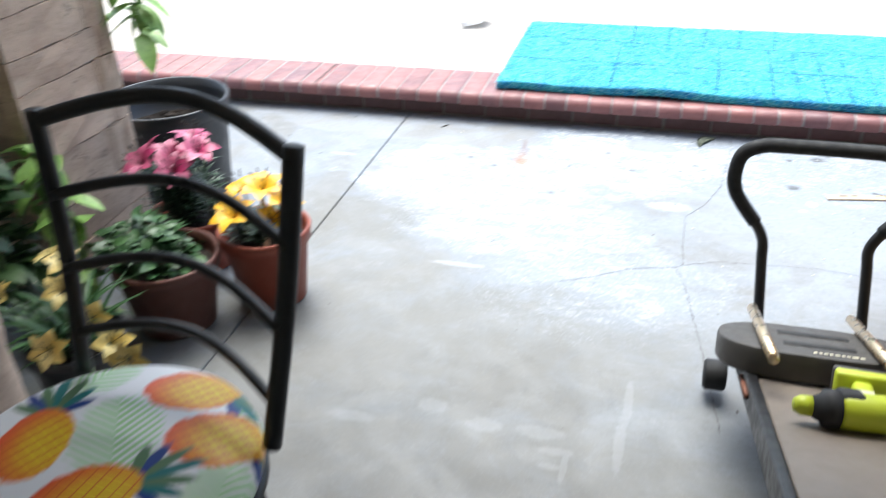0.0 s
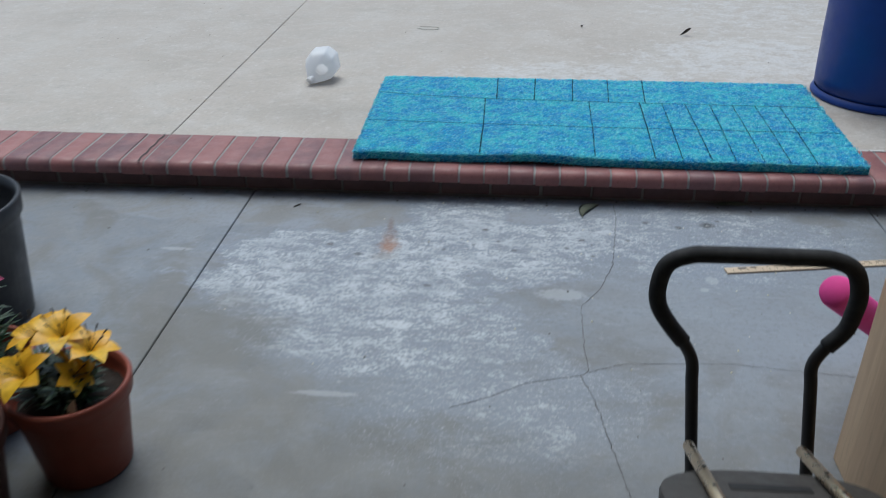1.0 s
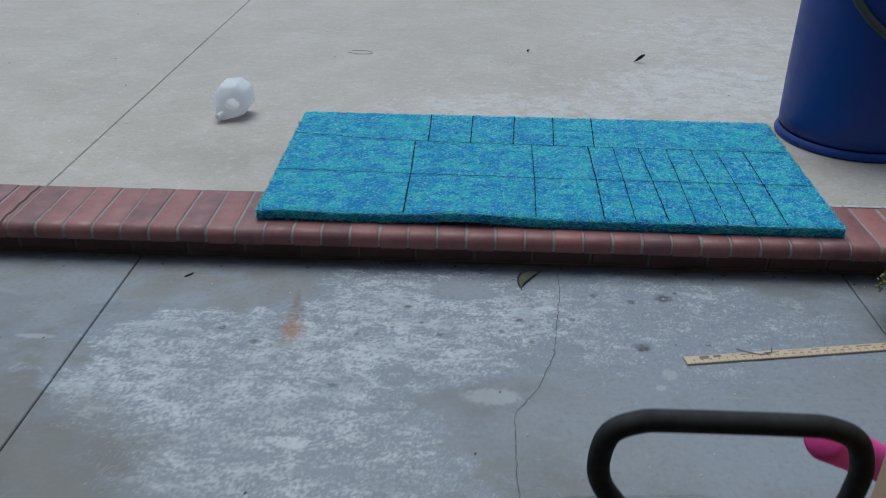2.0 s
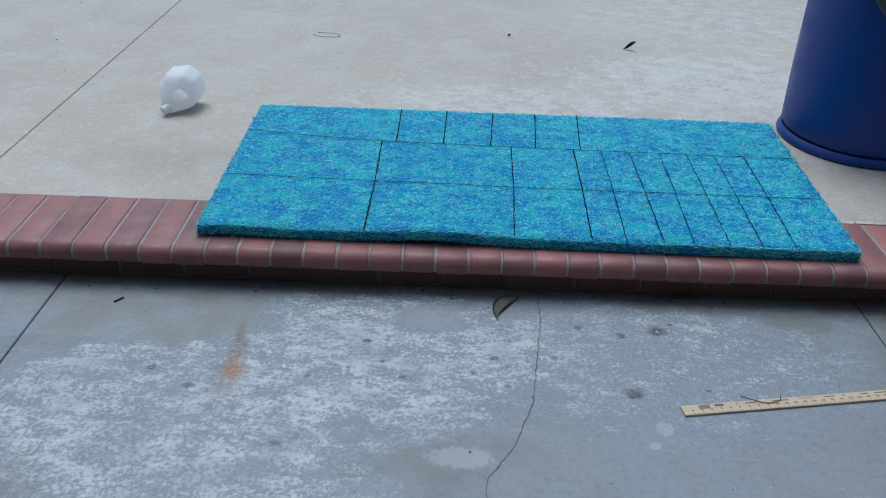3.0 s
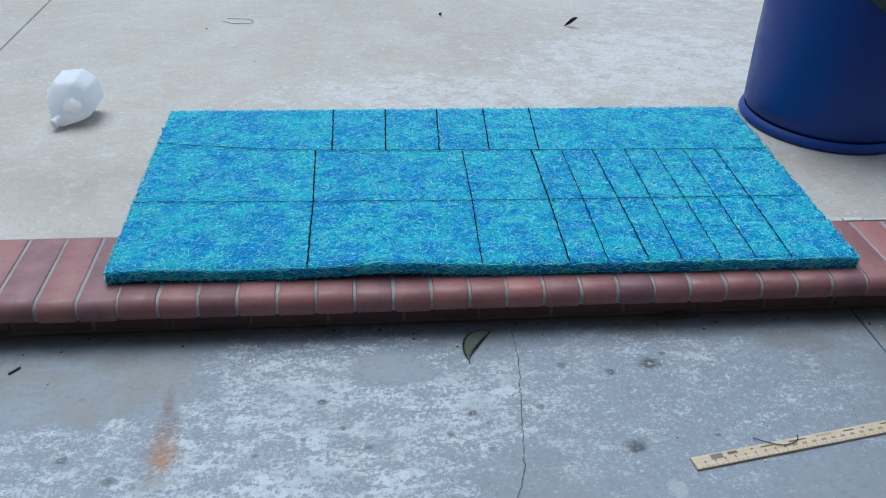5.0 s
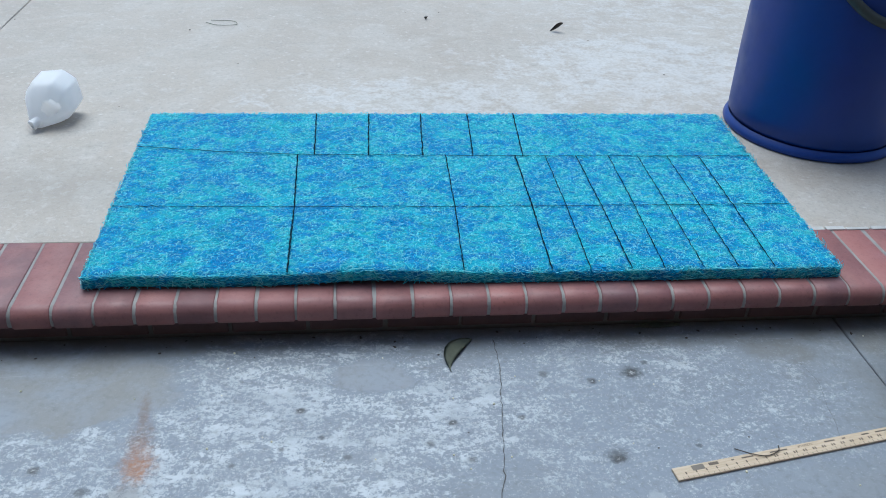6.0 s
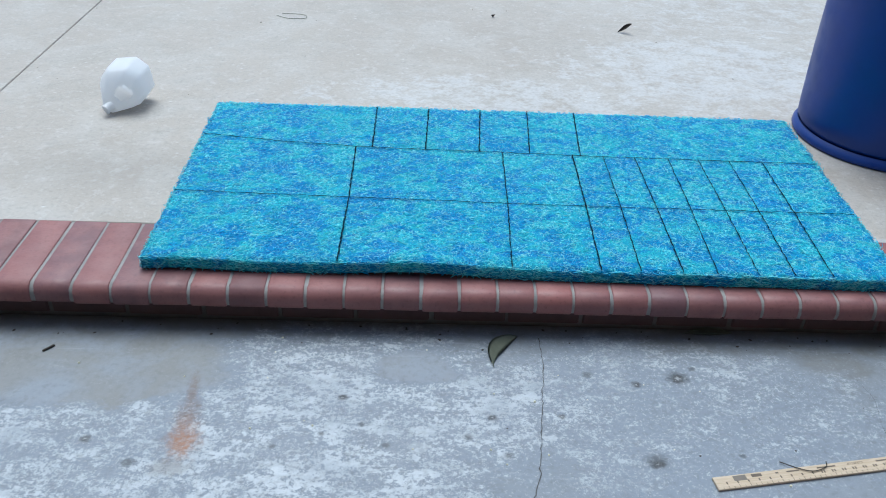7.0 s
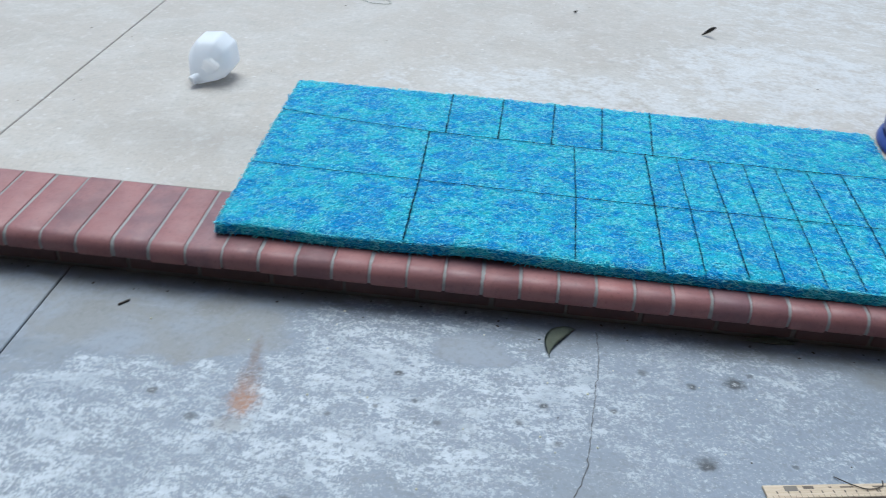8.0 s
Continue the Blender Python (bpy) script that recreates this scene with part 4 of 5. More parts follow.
# ---------------- potted plants by the pillar ----------------
def pot(parent, r0, r1, h, mat, rim=0.022, soil_at=0.8):
    """A tapered pot with a rolled rim and soil in it, standing at its parent's base."""
    bm = bmesh.new()
    t = 0.005
    lathe(bm, [(0.0, 0.002), (r0 * 0.86, 0.0), (r0, 0.006), (r0 + (r1 - r0) * 0.85, h - rim * 1.5), (r1 + 0.006, h - rim * 1.4), (r1 + 0.010, h - 0.006), (r1 + 0.007, h), (r1 - 0.001, h - 0.001),
               (r1 - t, h - rim), (r0 + (r1 - r0) * soil_at - t, h * soil_at - 0.01), (0.0, h * soil_at - 0.012)], 56)
    body = part("pot", bm, mat, parent)
    bm = bmesh.new()
    rs = r0 + (r1 - r0) * soil_at - t
    rgl = random.Random(int(r1 * 1000))
    prof = [(0.0, h * soil_at + 0.004)] + [(rs * f, h * soil_at + rgl.uniform(-0.003, 0.006)) for f in (0.2, 0.4, 0.6, 0.8)] + [(rs * 0.998, h * soil_at - 0.002)]
    lathe(bm, prof, 40, wob=lambda a, z: 0.0)
    for v in bm.verts:
        v.co.z += rgl.uniform(-0.003, 0.004)
    part("soil", bm, M_SOIL, parent)
    return body


def lily_flower(parent, m, mat, size=0.06, label=""):
    """An open lily: six recurved petals and dark-tipped stamens."""
    bm = bmesh.new()
    for i in range(6):
        blade(bm, size * (1.0 if i % 2 else 0.92), size * (0.56 if i % 2 else 0.68), -1.45, 0.25, 8, 0, m @ pose(0, 0, 0, 0, 0, 60 * i) @ pose(0, 0.004, 0.001 * (i % 2), 62, 0, 0), shape=0.9)
    fl = part("flower", bm, mat, parent, label)
    bm = bmesh.new()
    for i in range(6):
        a = m @ pose(0, 0, 0, 0, 0, 60 * i + 20) @ pose(0, 0, 0, -22, 0, 0)
        tube(bm, [a @ Vector((0, 0, 0)), a @ Vector((0, 0, size * 0.80))], 0.0007, 4)
        tube(bm, [a @ Vector((0, 0, size * 0.76)), a @ Vector((0, 0.001, size * 0.92))], 0.0020, 5)
    part("stamen", bm, M_TWIG, fl)
    return fl


def lily_foliage(parent, stems, height, seed, mat, spread=0.07, leaf=0.075, per=46, lean=0.25):
    rgl = random.Random(seed)
    tips = []
    bm = bmesh.new()
    bs = bmesh.new()
    for s in range(stems):
        a = rgl.uniform(0, 6.28)
        r = spread * math.sqrt(rgl.random())
        b = Vector((r * math.cos(a), r * math.sin(a), 0))
        top = b + Vector((lean * b.x + rgl.uniform(-0.02, 0.02), lean * b.y + rgl.uniform(-0.02, 0.02), height * rgl.uniform(0.75, 1.05)))
        tube(bs, [b, b.lerp(top, 0.5), top], [0.004, 0.0035, 0.0025], 6)
        for k in range(per):
            f = 0.08 + 0.9 * k / per
            p = b.lerp(top, f)
            blade(bm, leaf * rgl.uniform(0.7, 1.15) * (1.1 - 0.45 * f), 0.010 * rgl.uniform(0.8, 1.3), -0.7 * rgl.uniform(0.4, 1.3), 0.3, 4, 0,
                  Matrix.Translation(p) @ pose(0, 0, 0, 0, 0, 137.5 * k + rgl.uniform(-15, 15)) @ pose(0, 0, 0, rgl.uniform(25, 55), 0, 0))
        tips.append(top)
    part("stem", bs, mat, parent)["kind"] = "stuff"
    ob = part("foliage", bm, mat, parent)
    ob["kind"] = "stuff"
    return tips


def bed_in(parent, m):
    """A frame for the plant of a pot; settle() then hands its parts to the pot's thing."""
    b = new("planting")
    b.parent = parent
    b.matrix_basis = m
    return b


def settle(b):
    for c in list(b.children):
        c.parent = b.parent
        c.matrix_basis = b.matrix_basis @ c.matrix_basis
    bpy.data.objects.remove(b)


# golden lilies in the terracotta pot
p1 = empty("potted_lily", pose(-0.372, -1.622, ZL), "golden yellow lilies in a terracotta plastic pot", "potted plant", "potted plants by the pillar")
pot(p1, 0.102, 0.132, 0.252, M_TERRA, 0.03)
bed = bed_in(p1, pose(-0.02, 0.0, 0.205))
tips = lily_foliage(bed, 9, 0.085, 4, M_LILYLEAF, 0.07, 0.07, 44)
for x, y, z, rx, ry, rz, sz in ((-0.030, -0.070, 0.100, 22, -10, 0, 0.086), (0.024, 0.020, 0.150, 12, 0, 20, 0.084), (0.090, 0.000, 0.125, 12, 16, 50, 0.078), (-0.050, 0.040, 0.130, 4, -24, 10, 0.080), (0.060, -0.035, 0.085, 45, 22, 40, 0.055)):
    lily_flower(bed, pose(x, y, z, rx, ry, rz), M_YELLOW, sz)
    bm = bmesh.new()
    tube(bm, [(x * 0.3, y * 0.3, 0), (x * 0.8, y * 0.8, z * 0.6), (x, y, z)], 0.0025, 6)
    part("flower_stalk", bm, M_LILYLEAF, bed)
for k, (x, y, z) in enumerate(((0.05, -0.02, 0.115), (0.075, -0.045, 0.105), (0.09, -0.03, 0.09), (-0.075, -0.058, 0.105))):
    bm = bmesh.new()
    lathe(bm, [(0.0, 0.0), (0.005, 0.006), (0.0075, 0.02), (0.005, 0.036), (0.0, 0.042)], 8, pose(x, y, z, 20 - 12 * k, 14 * k - 10, 0))
    part("bud", bm, M_YELLOW, bed)
bm = bmesh.new()
box(bm, -0.009, 0.009, -0.0006, 0.0006, -0.04, 0.038, m=pose(0.067, -0.085, 0.012, -18, 0, 12))
part("plant_tag", bm, M_TAG, p1, "white plastic plant tag", smooth=False).matrix_basis = pose(-0.02, 0, 0.205)

# pink lilies in a second terracotta pot
p2 = empty("potted_lily", pose(-0.70, -1.485, ZL), "pink lilies with dark leaves in a terracotta plastic pot", "potted plant", "potted plants by the pillar")
pot(p2, 0.105, 0.135, 0.20, M_TERRA, 0.03)
settle(bed)
bed = bed_in(p2, pose(0, 0, 0.16))
lily_foliage(bed, 13, 0.235, 9, M_LILYLEAF, 0.085, 0.10, 52, 0.35)
for x, y, z, rx, ry, rz in ((-0.09, -0.08, 0.225, 30, -15, 0), (-0.02, -0.03, 0.235, 20, 5, 30), (0.06, -0.01, 0.25, 15, 25, 10), (0.00, 0.06, 0.255, -5, 10, 50), (-0.12, 0.0, 0.22, 5, -35, 15), (0.02, -0.09, 0.215, 35, 10, 20)):
    lily_flower(bed, pose(x, y, z, rx, ry, rz), M_MAGENTA, 0.078)

settle(bed)

# leafy herb in the dusty brown pot
p3 = empty("potted_herb", pose(-0.60, -1.815, ZL), "bushy green herb in a dusty brown plastic pot", "potted plant", "potted plants by the pillar")
pot(p3, 0.115, 0.148, 0.235, M_BROWNPOT, 0.03)


def bushy(parent, name, m, mat, count, rx, ry, rz, leaf, seed, droop=0.4):
    rgl = random.Random(seed)
    bm, bs = bmesh.new(), bmesh.new()
    for k in range(count):
        a, f = rgl.uniform(0, 6.28), math.sqrt(rgl.random())
        z = rgl.random()
        q = Vector((rx * f * math.cos(a) * (1 - 0.35 * z), ry * f * math.sin(a) * (1 - 0.35 * z), rz * (0.15 + 0.85 * z) * (1.05 - 0.3 * f)))
        s = leaf * rgl.uniform(0.6, 1.25)
        blade(bm, s, s * 0.52, -droop * rgl.uniform(0.3, 2.2), 0.22, 5, 0, m @ Matrix.Translation(q) @ pose(0, 0, 0, 0, 0, math.degrees(a) - 90 + rgl.uniform(-60, 60)) @ pose(0, 0, 0, rgl.uniform(-10, 45), rgl.uniform(-25, 25), 0))
        if k % 4 == 0:
            tube(bs, [m @ Vector((q.x * 0.15, q.y * 0.15, 0)), m @ Vector((q.x * 0.7, q.y * 0.7, q.z * 0.6)), m @ q], 0.0016, 5)
    ob = part(name, bm, mat, parent)
    ob["kind"] = "stuff"
    part("stem", bs, mat, parent)["kind"] = "stuff"


bushy(p3, "foliage", pose(-0.055, -0.01, 0.18), M_HERB, 300, 0.135, 0.13, 0.17, 0.055, 3)

# big nursery pot with bare soil
p4 = empty("nursery_pot", pose(-1.035, -1.035, ZL), "large black nursery pot filled with bare dark soil", "plant pot")
pot(p4, 0.185, 0.222, 0.40, M_NURSERY, 0.04, 0.68)
rg = random.Random(71)
bm = bmesh.new()
for k in range(240):
    a, f = rg.uniform(0, 6.28), 0.195 * math.sqrt(rg.random())
    c = rg.uniform(0.004, 0.013)
    box(bm, -c, c, -c * 0.8, c * 0.8, -c * 0.6, c * 0.6, 0, 1, pose(f * math.cos(a), f * math.sin(a), 0.274, rg.uniform(0, 90), rg.uniform(0, 90), rg.uniform(0, 90)))
part("soil_crumbs", bm, M_SOIL, p4)["kind"] = "stuff"

# pale yellow day lilies growing by the chair
p5 = empty("day_lily", pose(-0.66, -2.17, ZL), "pale yellow day lilies in a dark pot", "potted plant", "potted plants by the pillar")
pot(p5, 0.10, 0.125, 0.19, M_NURSERY, 0.025)
bed = bed_in(p5, pose(0, 0, 0.15))
rg = random.Random(17)
bm = bmesh.new()
for k in range(70):
    blade(bm, rg.uniform(0.14, 0.3), rg.uniform(0.010, 0.018), -rg.uniform(0.7, 1.9), 0.35, 7, 0, pose(rg.uniform(-.05, .05), rg.uniform(-.05, .05), 0, 0, 0, rg.uniform(0, 360)) @ pose(0, 0, 0, rg.uniform(50, 82), 0, 0), shape=0.75)
ob = part("foliage", bm, M_HERB, bed)
ob["kind"] = "stuff"
for x, y, z, rx, ry in ((-0.09, 0.10, 0.20, 0, -20), (-0.02, 0.06, 0.21, 20, 0), (0.03, -0.02, 0.19, 40, 10), (0.10, -0.03, 0.13, 55, 30), (0.20, -0.10, 0.12, 40, 35), (0.06, -0.14, 0.11, 60, 10), (-0.12, -0.06, 0.17, 30, -30), (-0.16, -0.16, 0.08, 60, -20), (0.26, -0.12, 0.10, 60, 40)):
    lily_flower(bed, pose(x, y, z, rx, ry, rg.uniform(0, 60)), M_CREAM, 0.058)
    bm = bmesh.new()
    tube(bm, smooth_path([(x * 0.1, y * 0.1, 0), (x * 0.5, y * 0.5, z * 0.75), (x, y, z)], 4), 0.002, 5)
    part("flower_stalk", bm, M_HERB, bed)

settle(bed)

# shrub against the pillar
sh = empty("leafy_shrub", pose(-1.12, -2.03, ZL), "dark green leafy shrub growing beside the stone pillar", "shrub")
bushy(sh, "foliage", pose(0, 0, 0.05), M_LEAFDARK, 420, 0.20, 0.16, 0.75, 0.11, 23, 0.8)

# ---------------- stone pillar with a vine ----------------
PX, PY0, PY1 = -1.0, -1.77, -1.29
bm = bmesh.new()
box(bm, PX - 0.45, PX - 0.012, PY0 + 0.012, PY1 - 0.012, ZL, 2.25)
pillar = tagged(part("pillar", bm, M_MORTAR, smooth=False), "square pillar faced with tan split stone", "pillar", kind="structure")


def stone(seed, L, H):
    rgl = random.Random(seed)
    bm = bmesh.new()
    nx, nz = 4, 2
    grid = []
    for j in range(nz + 1):
        grid.append([bm.verts.new((rgl.uniform(-0.006, 0.009) if 0 < i < nx else -0.004, (i / nx - 0.5) * L, (j / nz - 0.5) * H + rgl.uniform(-0.003, 0.003))) for i in range(nx + 1)])
    for j in range(nz):
        for i in range(nx):
            bm.faces.new((grid[j][i], grid[j][i + 1], grid[j + 1][i + 1], grid[j + 1][i]))
    r = bmesh.ops.extrude_face_region(bm, geom=bm.faces[:])
    for v in r["geom"]:
        if isinstance(v, bmesh.types.BMVert):
            v.co.x = -0.03
    bmesh.ops.recalc_face_normals(bm, faces=bm.faces)
    me = mesh_of("stone", bm, False)
    me.materials.append(M_STONE)
    return me


rg = random.Random(33)
z = ZL + 0.002
course = 0
while z < 1.25:
    H = rg.choice((0.10, 0.14, 0.12, 0.16))
    for face_turn in (0, 1):
        a, end = (PY0 + 0.004, PY1 - 0.004) if face_turn == 0 else (PX - 0.446, PX - 0.004)
        while a < end - 0.02:
            L = min(rg.uniform(0.24, 0.45), end - a)
            if end - a - L < 0.06:
                L = end - a
            ob = new("stone", stone(rg.randrange(10 ** 6), L - 0.002, H - 0.003))
            ob.parent = pillar
            ob.matrix_basis = pose(PX, a + L / 2, z + H / 2) if face_turn == 0 else pose(a + L / 2, PY0, z + H / 2, 0, 0, -90)
            a += L
    z += H


def vine(m, pts, count, seed, size):
    v = empty("vine", m, "trailing vine with pale green pointed leaves", "vine")
    bm = bmesh.new()
    path = smooth_path(pts, 10)
    tube(bm, path, 0.003, 6)
    part("stem", bm, M_HERB, v)
    rgl = random.Random(seed)
    for k in range(count):
        p = path[int(rgl.random() * (len(path) - 1))] + Vector((rgl.uniform(-0.03, 0.03), rgl.uniform(-0.03, 0.03), rgl.uniform(-0.02, 0.02)))
        bm = bmesh.new()
        s = size * rgl.uniform(0.7, 1.2)
        blade(bm, s, s * 0.45, -0.5, 0.25, 6, 0, Matrix.Translation(p) @ pose(0, 0, 0, 0, 0, rgl.uniform(0, 360)) @ pose(0, 0, 0, rgl.uniform(-60, 10), 0, 0), shape=0.8)
        part("leaf", bm, M_VINE, v)


vine(pose(0, 0, 0), [(-0.98, -1.24, 1.30), (-0.97, -1.22, 1.05), (-0.94, -1.24, 0.84), (-0.92, -1.26, 0.68), (-0.91, -1.27, 0.57)], 46, 6, 0.13)
vine(pose(0, 0, 0), [(-0.96, -1.80, 0.40), (-0.90, -1.86, 0.32), (-0.86, -1.88, 0.22), (-0.84, -1.90, 0.10), (-0.86, -1.92, ZL + 0.01)], 60, 16, 0.12)

# ---------------- counter chair with a round seat ----------------
TL, TR = Vector((-0.036, -2.743, 0.945)), Vector((0.350, -2.775, 0.940))
BL, BR = Vector((-0.045, -2.785, 0.545)), Vector((0.300, -2.857, 0.528))
SC = Vector((0.085, -2.940, 0.536))
SR = 0.218
BASE = Vector((SC.x, SC.y, ZL))
chair = empty("metal_chair", Matrix.Translation(BASE), "black metal chair with a round pineapple-print seat", "chair")
for a, b, lowx in ((TL, BL, -1), (TR, BR, 1)):
    bm = bmesh.new()
    path = smooth_path([a - BASE, a.lerp(b, 0.5) - BASE + Vector((0, 0.012, 0)), b - BASE], 8)
    tube(bm, path, 0.0135, 12)
    part("back_post", bm, M_BLACK, chair)
for f, arch, r in ((0.035, 0.035, 0.0115), (0.30, 0.028, 0.0085), (0.58, 0.025, 0.0085), (0.84, 0.022, 0.0085)):
    a, b = TL.lerp(BL, f) - BASE, TR.lerp(BR, f) - BASE
    bm = bmesh.new()
    pts = [a.lerp(b, s / 8) + Vector((0, 0.055 * math.sin(math.pi * s / 8), arch * math.sin(math.pi * s / 8))) for s in range(9)]
    tube(bm, smooth_path(pts, 4), r, 10)
    part("back_rail", bm, M_BLACK, chair)


def pineapple_cloth():
    k = Mat("pineapple_print_vinyl", 0.32)
    co = k.coords()
    c = (0.86, 0.87, 0.88)
    wb = k.math("MULTIPLY", k.math("SUBTRACT", k.noise(60, 3, 0.6, co), 0.5), 0.5)
    # pale green palm fronds: leaflets slanting off a rib
    for x, y, turn, rx, ry in ((-0.003, 0.045, 119, 0.082, 0.064), (-0.098, 0.166, 70, 0.055, 0.045), (0.189, -0.02, 100, 0.06, 0.05), (0.05, -0.165, 70, 0.07, 0.05), (-0.17, -0.08, 20, 0.07, 0.05), (0.165, 0.135, 150, 0.05, 0.03)):
        mp = k.n("ShaderNodeMapping")
        mp.vector_type = "TEXTURE"
        mp.inputs["Location"].default_value = (x, y, 0)
        mp.inputs["Rotation"].default_value = (0, 0, radians(turn))
        k.link(co, mp.inputs["Vector"])
        sep = k.n("ShaderNodeSeparateXYZ")
        k.link(mp.outputs[0], sep.inputs[0])
        ay = k.math("ABSOLUTE", sep.outputs[1])
        stripe = k.math("SINE", k.math("MULTIPLY", k.math("SUBTRACT", sep.outputs[0], k.math("MULTIPLY", ay, 0.9)), 430))
        stripe = k.math("SUBTRACT", stripe, k.math("MULTIPLY", ay, 12.0))
        on = k.math("MULTIPLY", k.ramp(stripe, -0.75, -0.15), k.disc(co, x, y, rx, ry, turn, 0.15, wb))
        c = k.mix(k.math("MULTIPLY", on, 0.8), c, (0.27, 0.62, 0.17))
    for x, y, turn, ry in ((0.052, 0.158, 8, 0.045), (0.136, 0.073, 6, 0.052), (-0.106, 0.004, 108, 0.052), (0.022, -0.062, 38, 0.050), (-0.08, -0.17, 0, 0.048)):
        # crown of blue-green spikes
        for q, d in enumerate((-62, -40, -20, 0, 20, 40, 62)):
            ax, ay = x + 0.056 * math.cos(radians(turn)), y + 0.056 * math.sin(radians(turn))
            reach = 0.052 - 0.00025 * abs(d)
            tx, ty = ax + reach * math.cos(radians(turn + d)), ay + reach * math.sin(radians(turn + d))
            c = k.mix(k.disc(co, tx, ty, reach * 0.85, 0.0085, turn + d, 0.22, wb), c, ((0.015, 0.05, 0.24), (0.02, 0.17, 0.17), (0.10, 0.20, 0.10))[(q + q // 3) % 3])
        body = k.disc(co, x, y, 0.072, ry, turn, 0.06, k.math("MULTIPLY", wb, 0.5))
        side = k.disc(co, x + 0.022, y + 0.004, 0.060, ry * 0.85, turn, 0.65)
        fruit = k.mix(side, (0.78, 0.10, 0.035), (0.84, 0.60, 0.03))
        mp = k.n("ShaderNodeMapping")
        mp.inputs["Rotation"].default_value = (0, 0, radians(45 - turn))
        mp.inputs["Scale"].default_value = (90, 90, 1)
        k.link(co, mp.inputs["Vector"])
        sep = k.n("ShaderNodeSeparateXYZ")
        k.link(mp.outputs[0], sep.inputs[0])
        grid = k.math("MINIMUM", k.math("ABSOLUTE", k.math("SINE", k.math("MULTIPLY", sep.outputs[0], 2.2))), k.math("ABSOLUTE", k.math("SINE", k.math("MULTIPLY", sep.outputs[1], 2.2))))
        grid = k.math("ADD", grid, k.math("MULTIPLY", wb, 0.5))
        fruit = k.mix(k.ramp(grid, 0.05, 0.38, 0.85, 0.0), fruit, (0.66, 0.13, 0.03))
        c = k.mix(body, c, fruit)
    k.b.inputs["Specular IOR Level"].default_value = 0.3
    k.color(c)
    k.bump(k.noise(400, 2, 0.5, co), 0.1, 0.001)
    return k.m


bm = bmesh.new()
lathe(bm, [(0.0, 0.0), (SR - 0.01, 0.0), (SR - 0.002, 0.006), (SR, 0.018), (SR - 0.004, 0.030), (SR - 0.018, 0.038), (SR * 0.6, 0.043), (0.0, 0.045)], 64)
seat = part("seat", bm, pineapple_cloth(), chair, "white vinyl seat printed with pineapples and palm leaves")
seat.matrix_basis = pose(0, 0, SC.z - ZL - 0.043)
bm = bmesh.new()
ringp = [Vector((SR * 0.96 * math.cos(2 * math.pi * i / 48), SR * 0.96 * math.sin(2 * math.pi * i / 48), SC.z - ZL - 0.055)) for i in range(49)]
tube(bm, ringp, 0.011, 8, False)
part("seat_ring", bm, M_BLACK, chair)
for i, a in enumerate((50, 140, 230, 320)):
    bm = bmesh.new()
    ca, sa = math.cos(radians(a)), math.sin(radians(a))
    tube(bm, [(0.19 * ca, 0.19 * sa, SC.z - ZL - 0.06), (0.215 * ca, 0.215 * sa, 0.3), (0.24 * ca, 0.24 * sa, 0.0)], 0.0115, 10)
    part("leg", bm, M_BLACK, chair)
bm = bmesh.new()
tube(bm, [Vector((0.221 * math.cos(2 * math.pi * i / 48), 0.221 * math.sin(2 * math.pi * i / 48), 0.22)) for i in range(49)], 0.008, 8, False)
part("foot_ring", bm, M_BLACK, chair)

# ---------------- incline exercise bench ----------------
SLOPE = 21.0
GO = pose(1.185, -1.70, 0.035) @ pose(0, 0, 0, -SLOPE, 0, 0)
gym = empty("exercise_bench", pose(1.185, -1.70, ZL), "black folding exercise bench with foam handle and steel rods", "exercise bench")
G = Matrix.Translation((-1.185, 1.70, -ZL)) @ GO   # bench plane: x across, -y up the slope towards the house


def gpart(name, bm, mat, label="", parent=None):
    return part(name, bm, mat, parent or gym, label)


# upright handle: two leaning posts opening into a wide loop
# both scalings of the loop are centred on camera positions, not the handle
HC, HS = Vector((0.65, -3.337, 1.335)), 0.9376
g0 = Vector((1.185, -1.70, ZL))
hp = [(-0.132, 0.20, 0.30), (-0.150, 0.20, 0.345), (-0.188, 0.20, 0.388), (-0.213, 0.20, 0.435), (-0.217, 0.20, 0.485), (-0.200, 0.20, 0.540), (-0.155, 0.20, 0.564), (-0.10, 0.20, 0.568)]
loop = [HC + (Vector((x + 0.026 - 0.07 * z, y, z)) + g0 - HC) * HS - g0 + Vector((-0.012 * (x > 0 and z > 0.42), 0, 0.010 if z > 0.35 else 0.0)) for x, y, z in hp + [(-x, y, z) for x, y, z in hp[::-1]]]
EYE_LOCAL = Vector((0.633, -3.241, 1.337)) - g0
loop = [EYE_LOCAL + (p - EYE_LOCAL) * 1.035 for p in loop]
left_foot, right_foot = Vector((-0.106, 0.085, 0.0)), Vector((0.152, 0.085, 0.0))
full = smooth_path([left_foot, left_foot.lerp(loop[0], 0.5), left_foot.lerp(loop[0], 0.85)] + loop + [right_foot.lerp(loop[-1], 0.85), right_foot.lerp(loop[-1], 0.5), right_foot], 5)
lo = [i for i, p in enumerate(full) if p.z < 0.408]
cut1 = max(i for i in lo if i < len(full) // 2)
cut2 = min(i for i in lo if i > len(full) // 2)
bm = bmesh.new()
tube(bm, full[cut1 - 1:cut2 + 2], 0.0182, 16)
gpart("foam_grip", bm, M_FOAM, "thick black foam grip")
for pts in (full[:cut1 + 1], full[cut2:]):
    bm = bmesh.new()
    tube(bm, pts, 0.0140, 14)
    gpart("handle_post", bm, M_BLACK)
bm = bmesh.new()
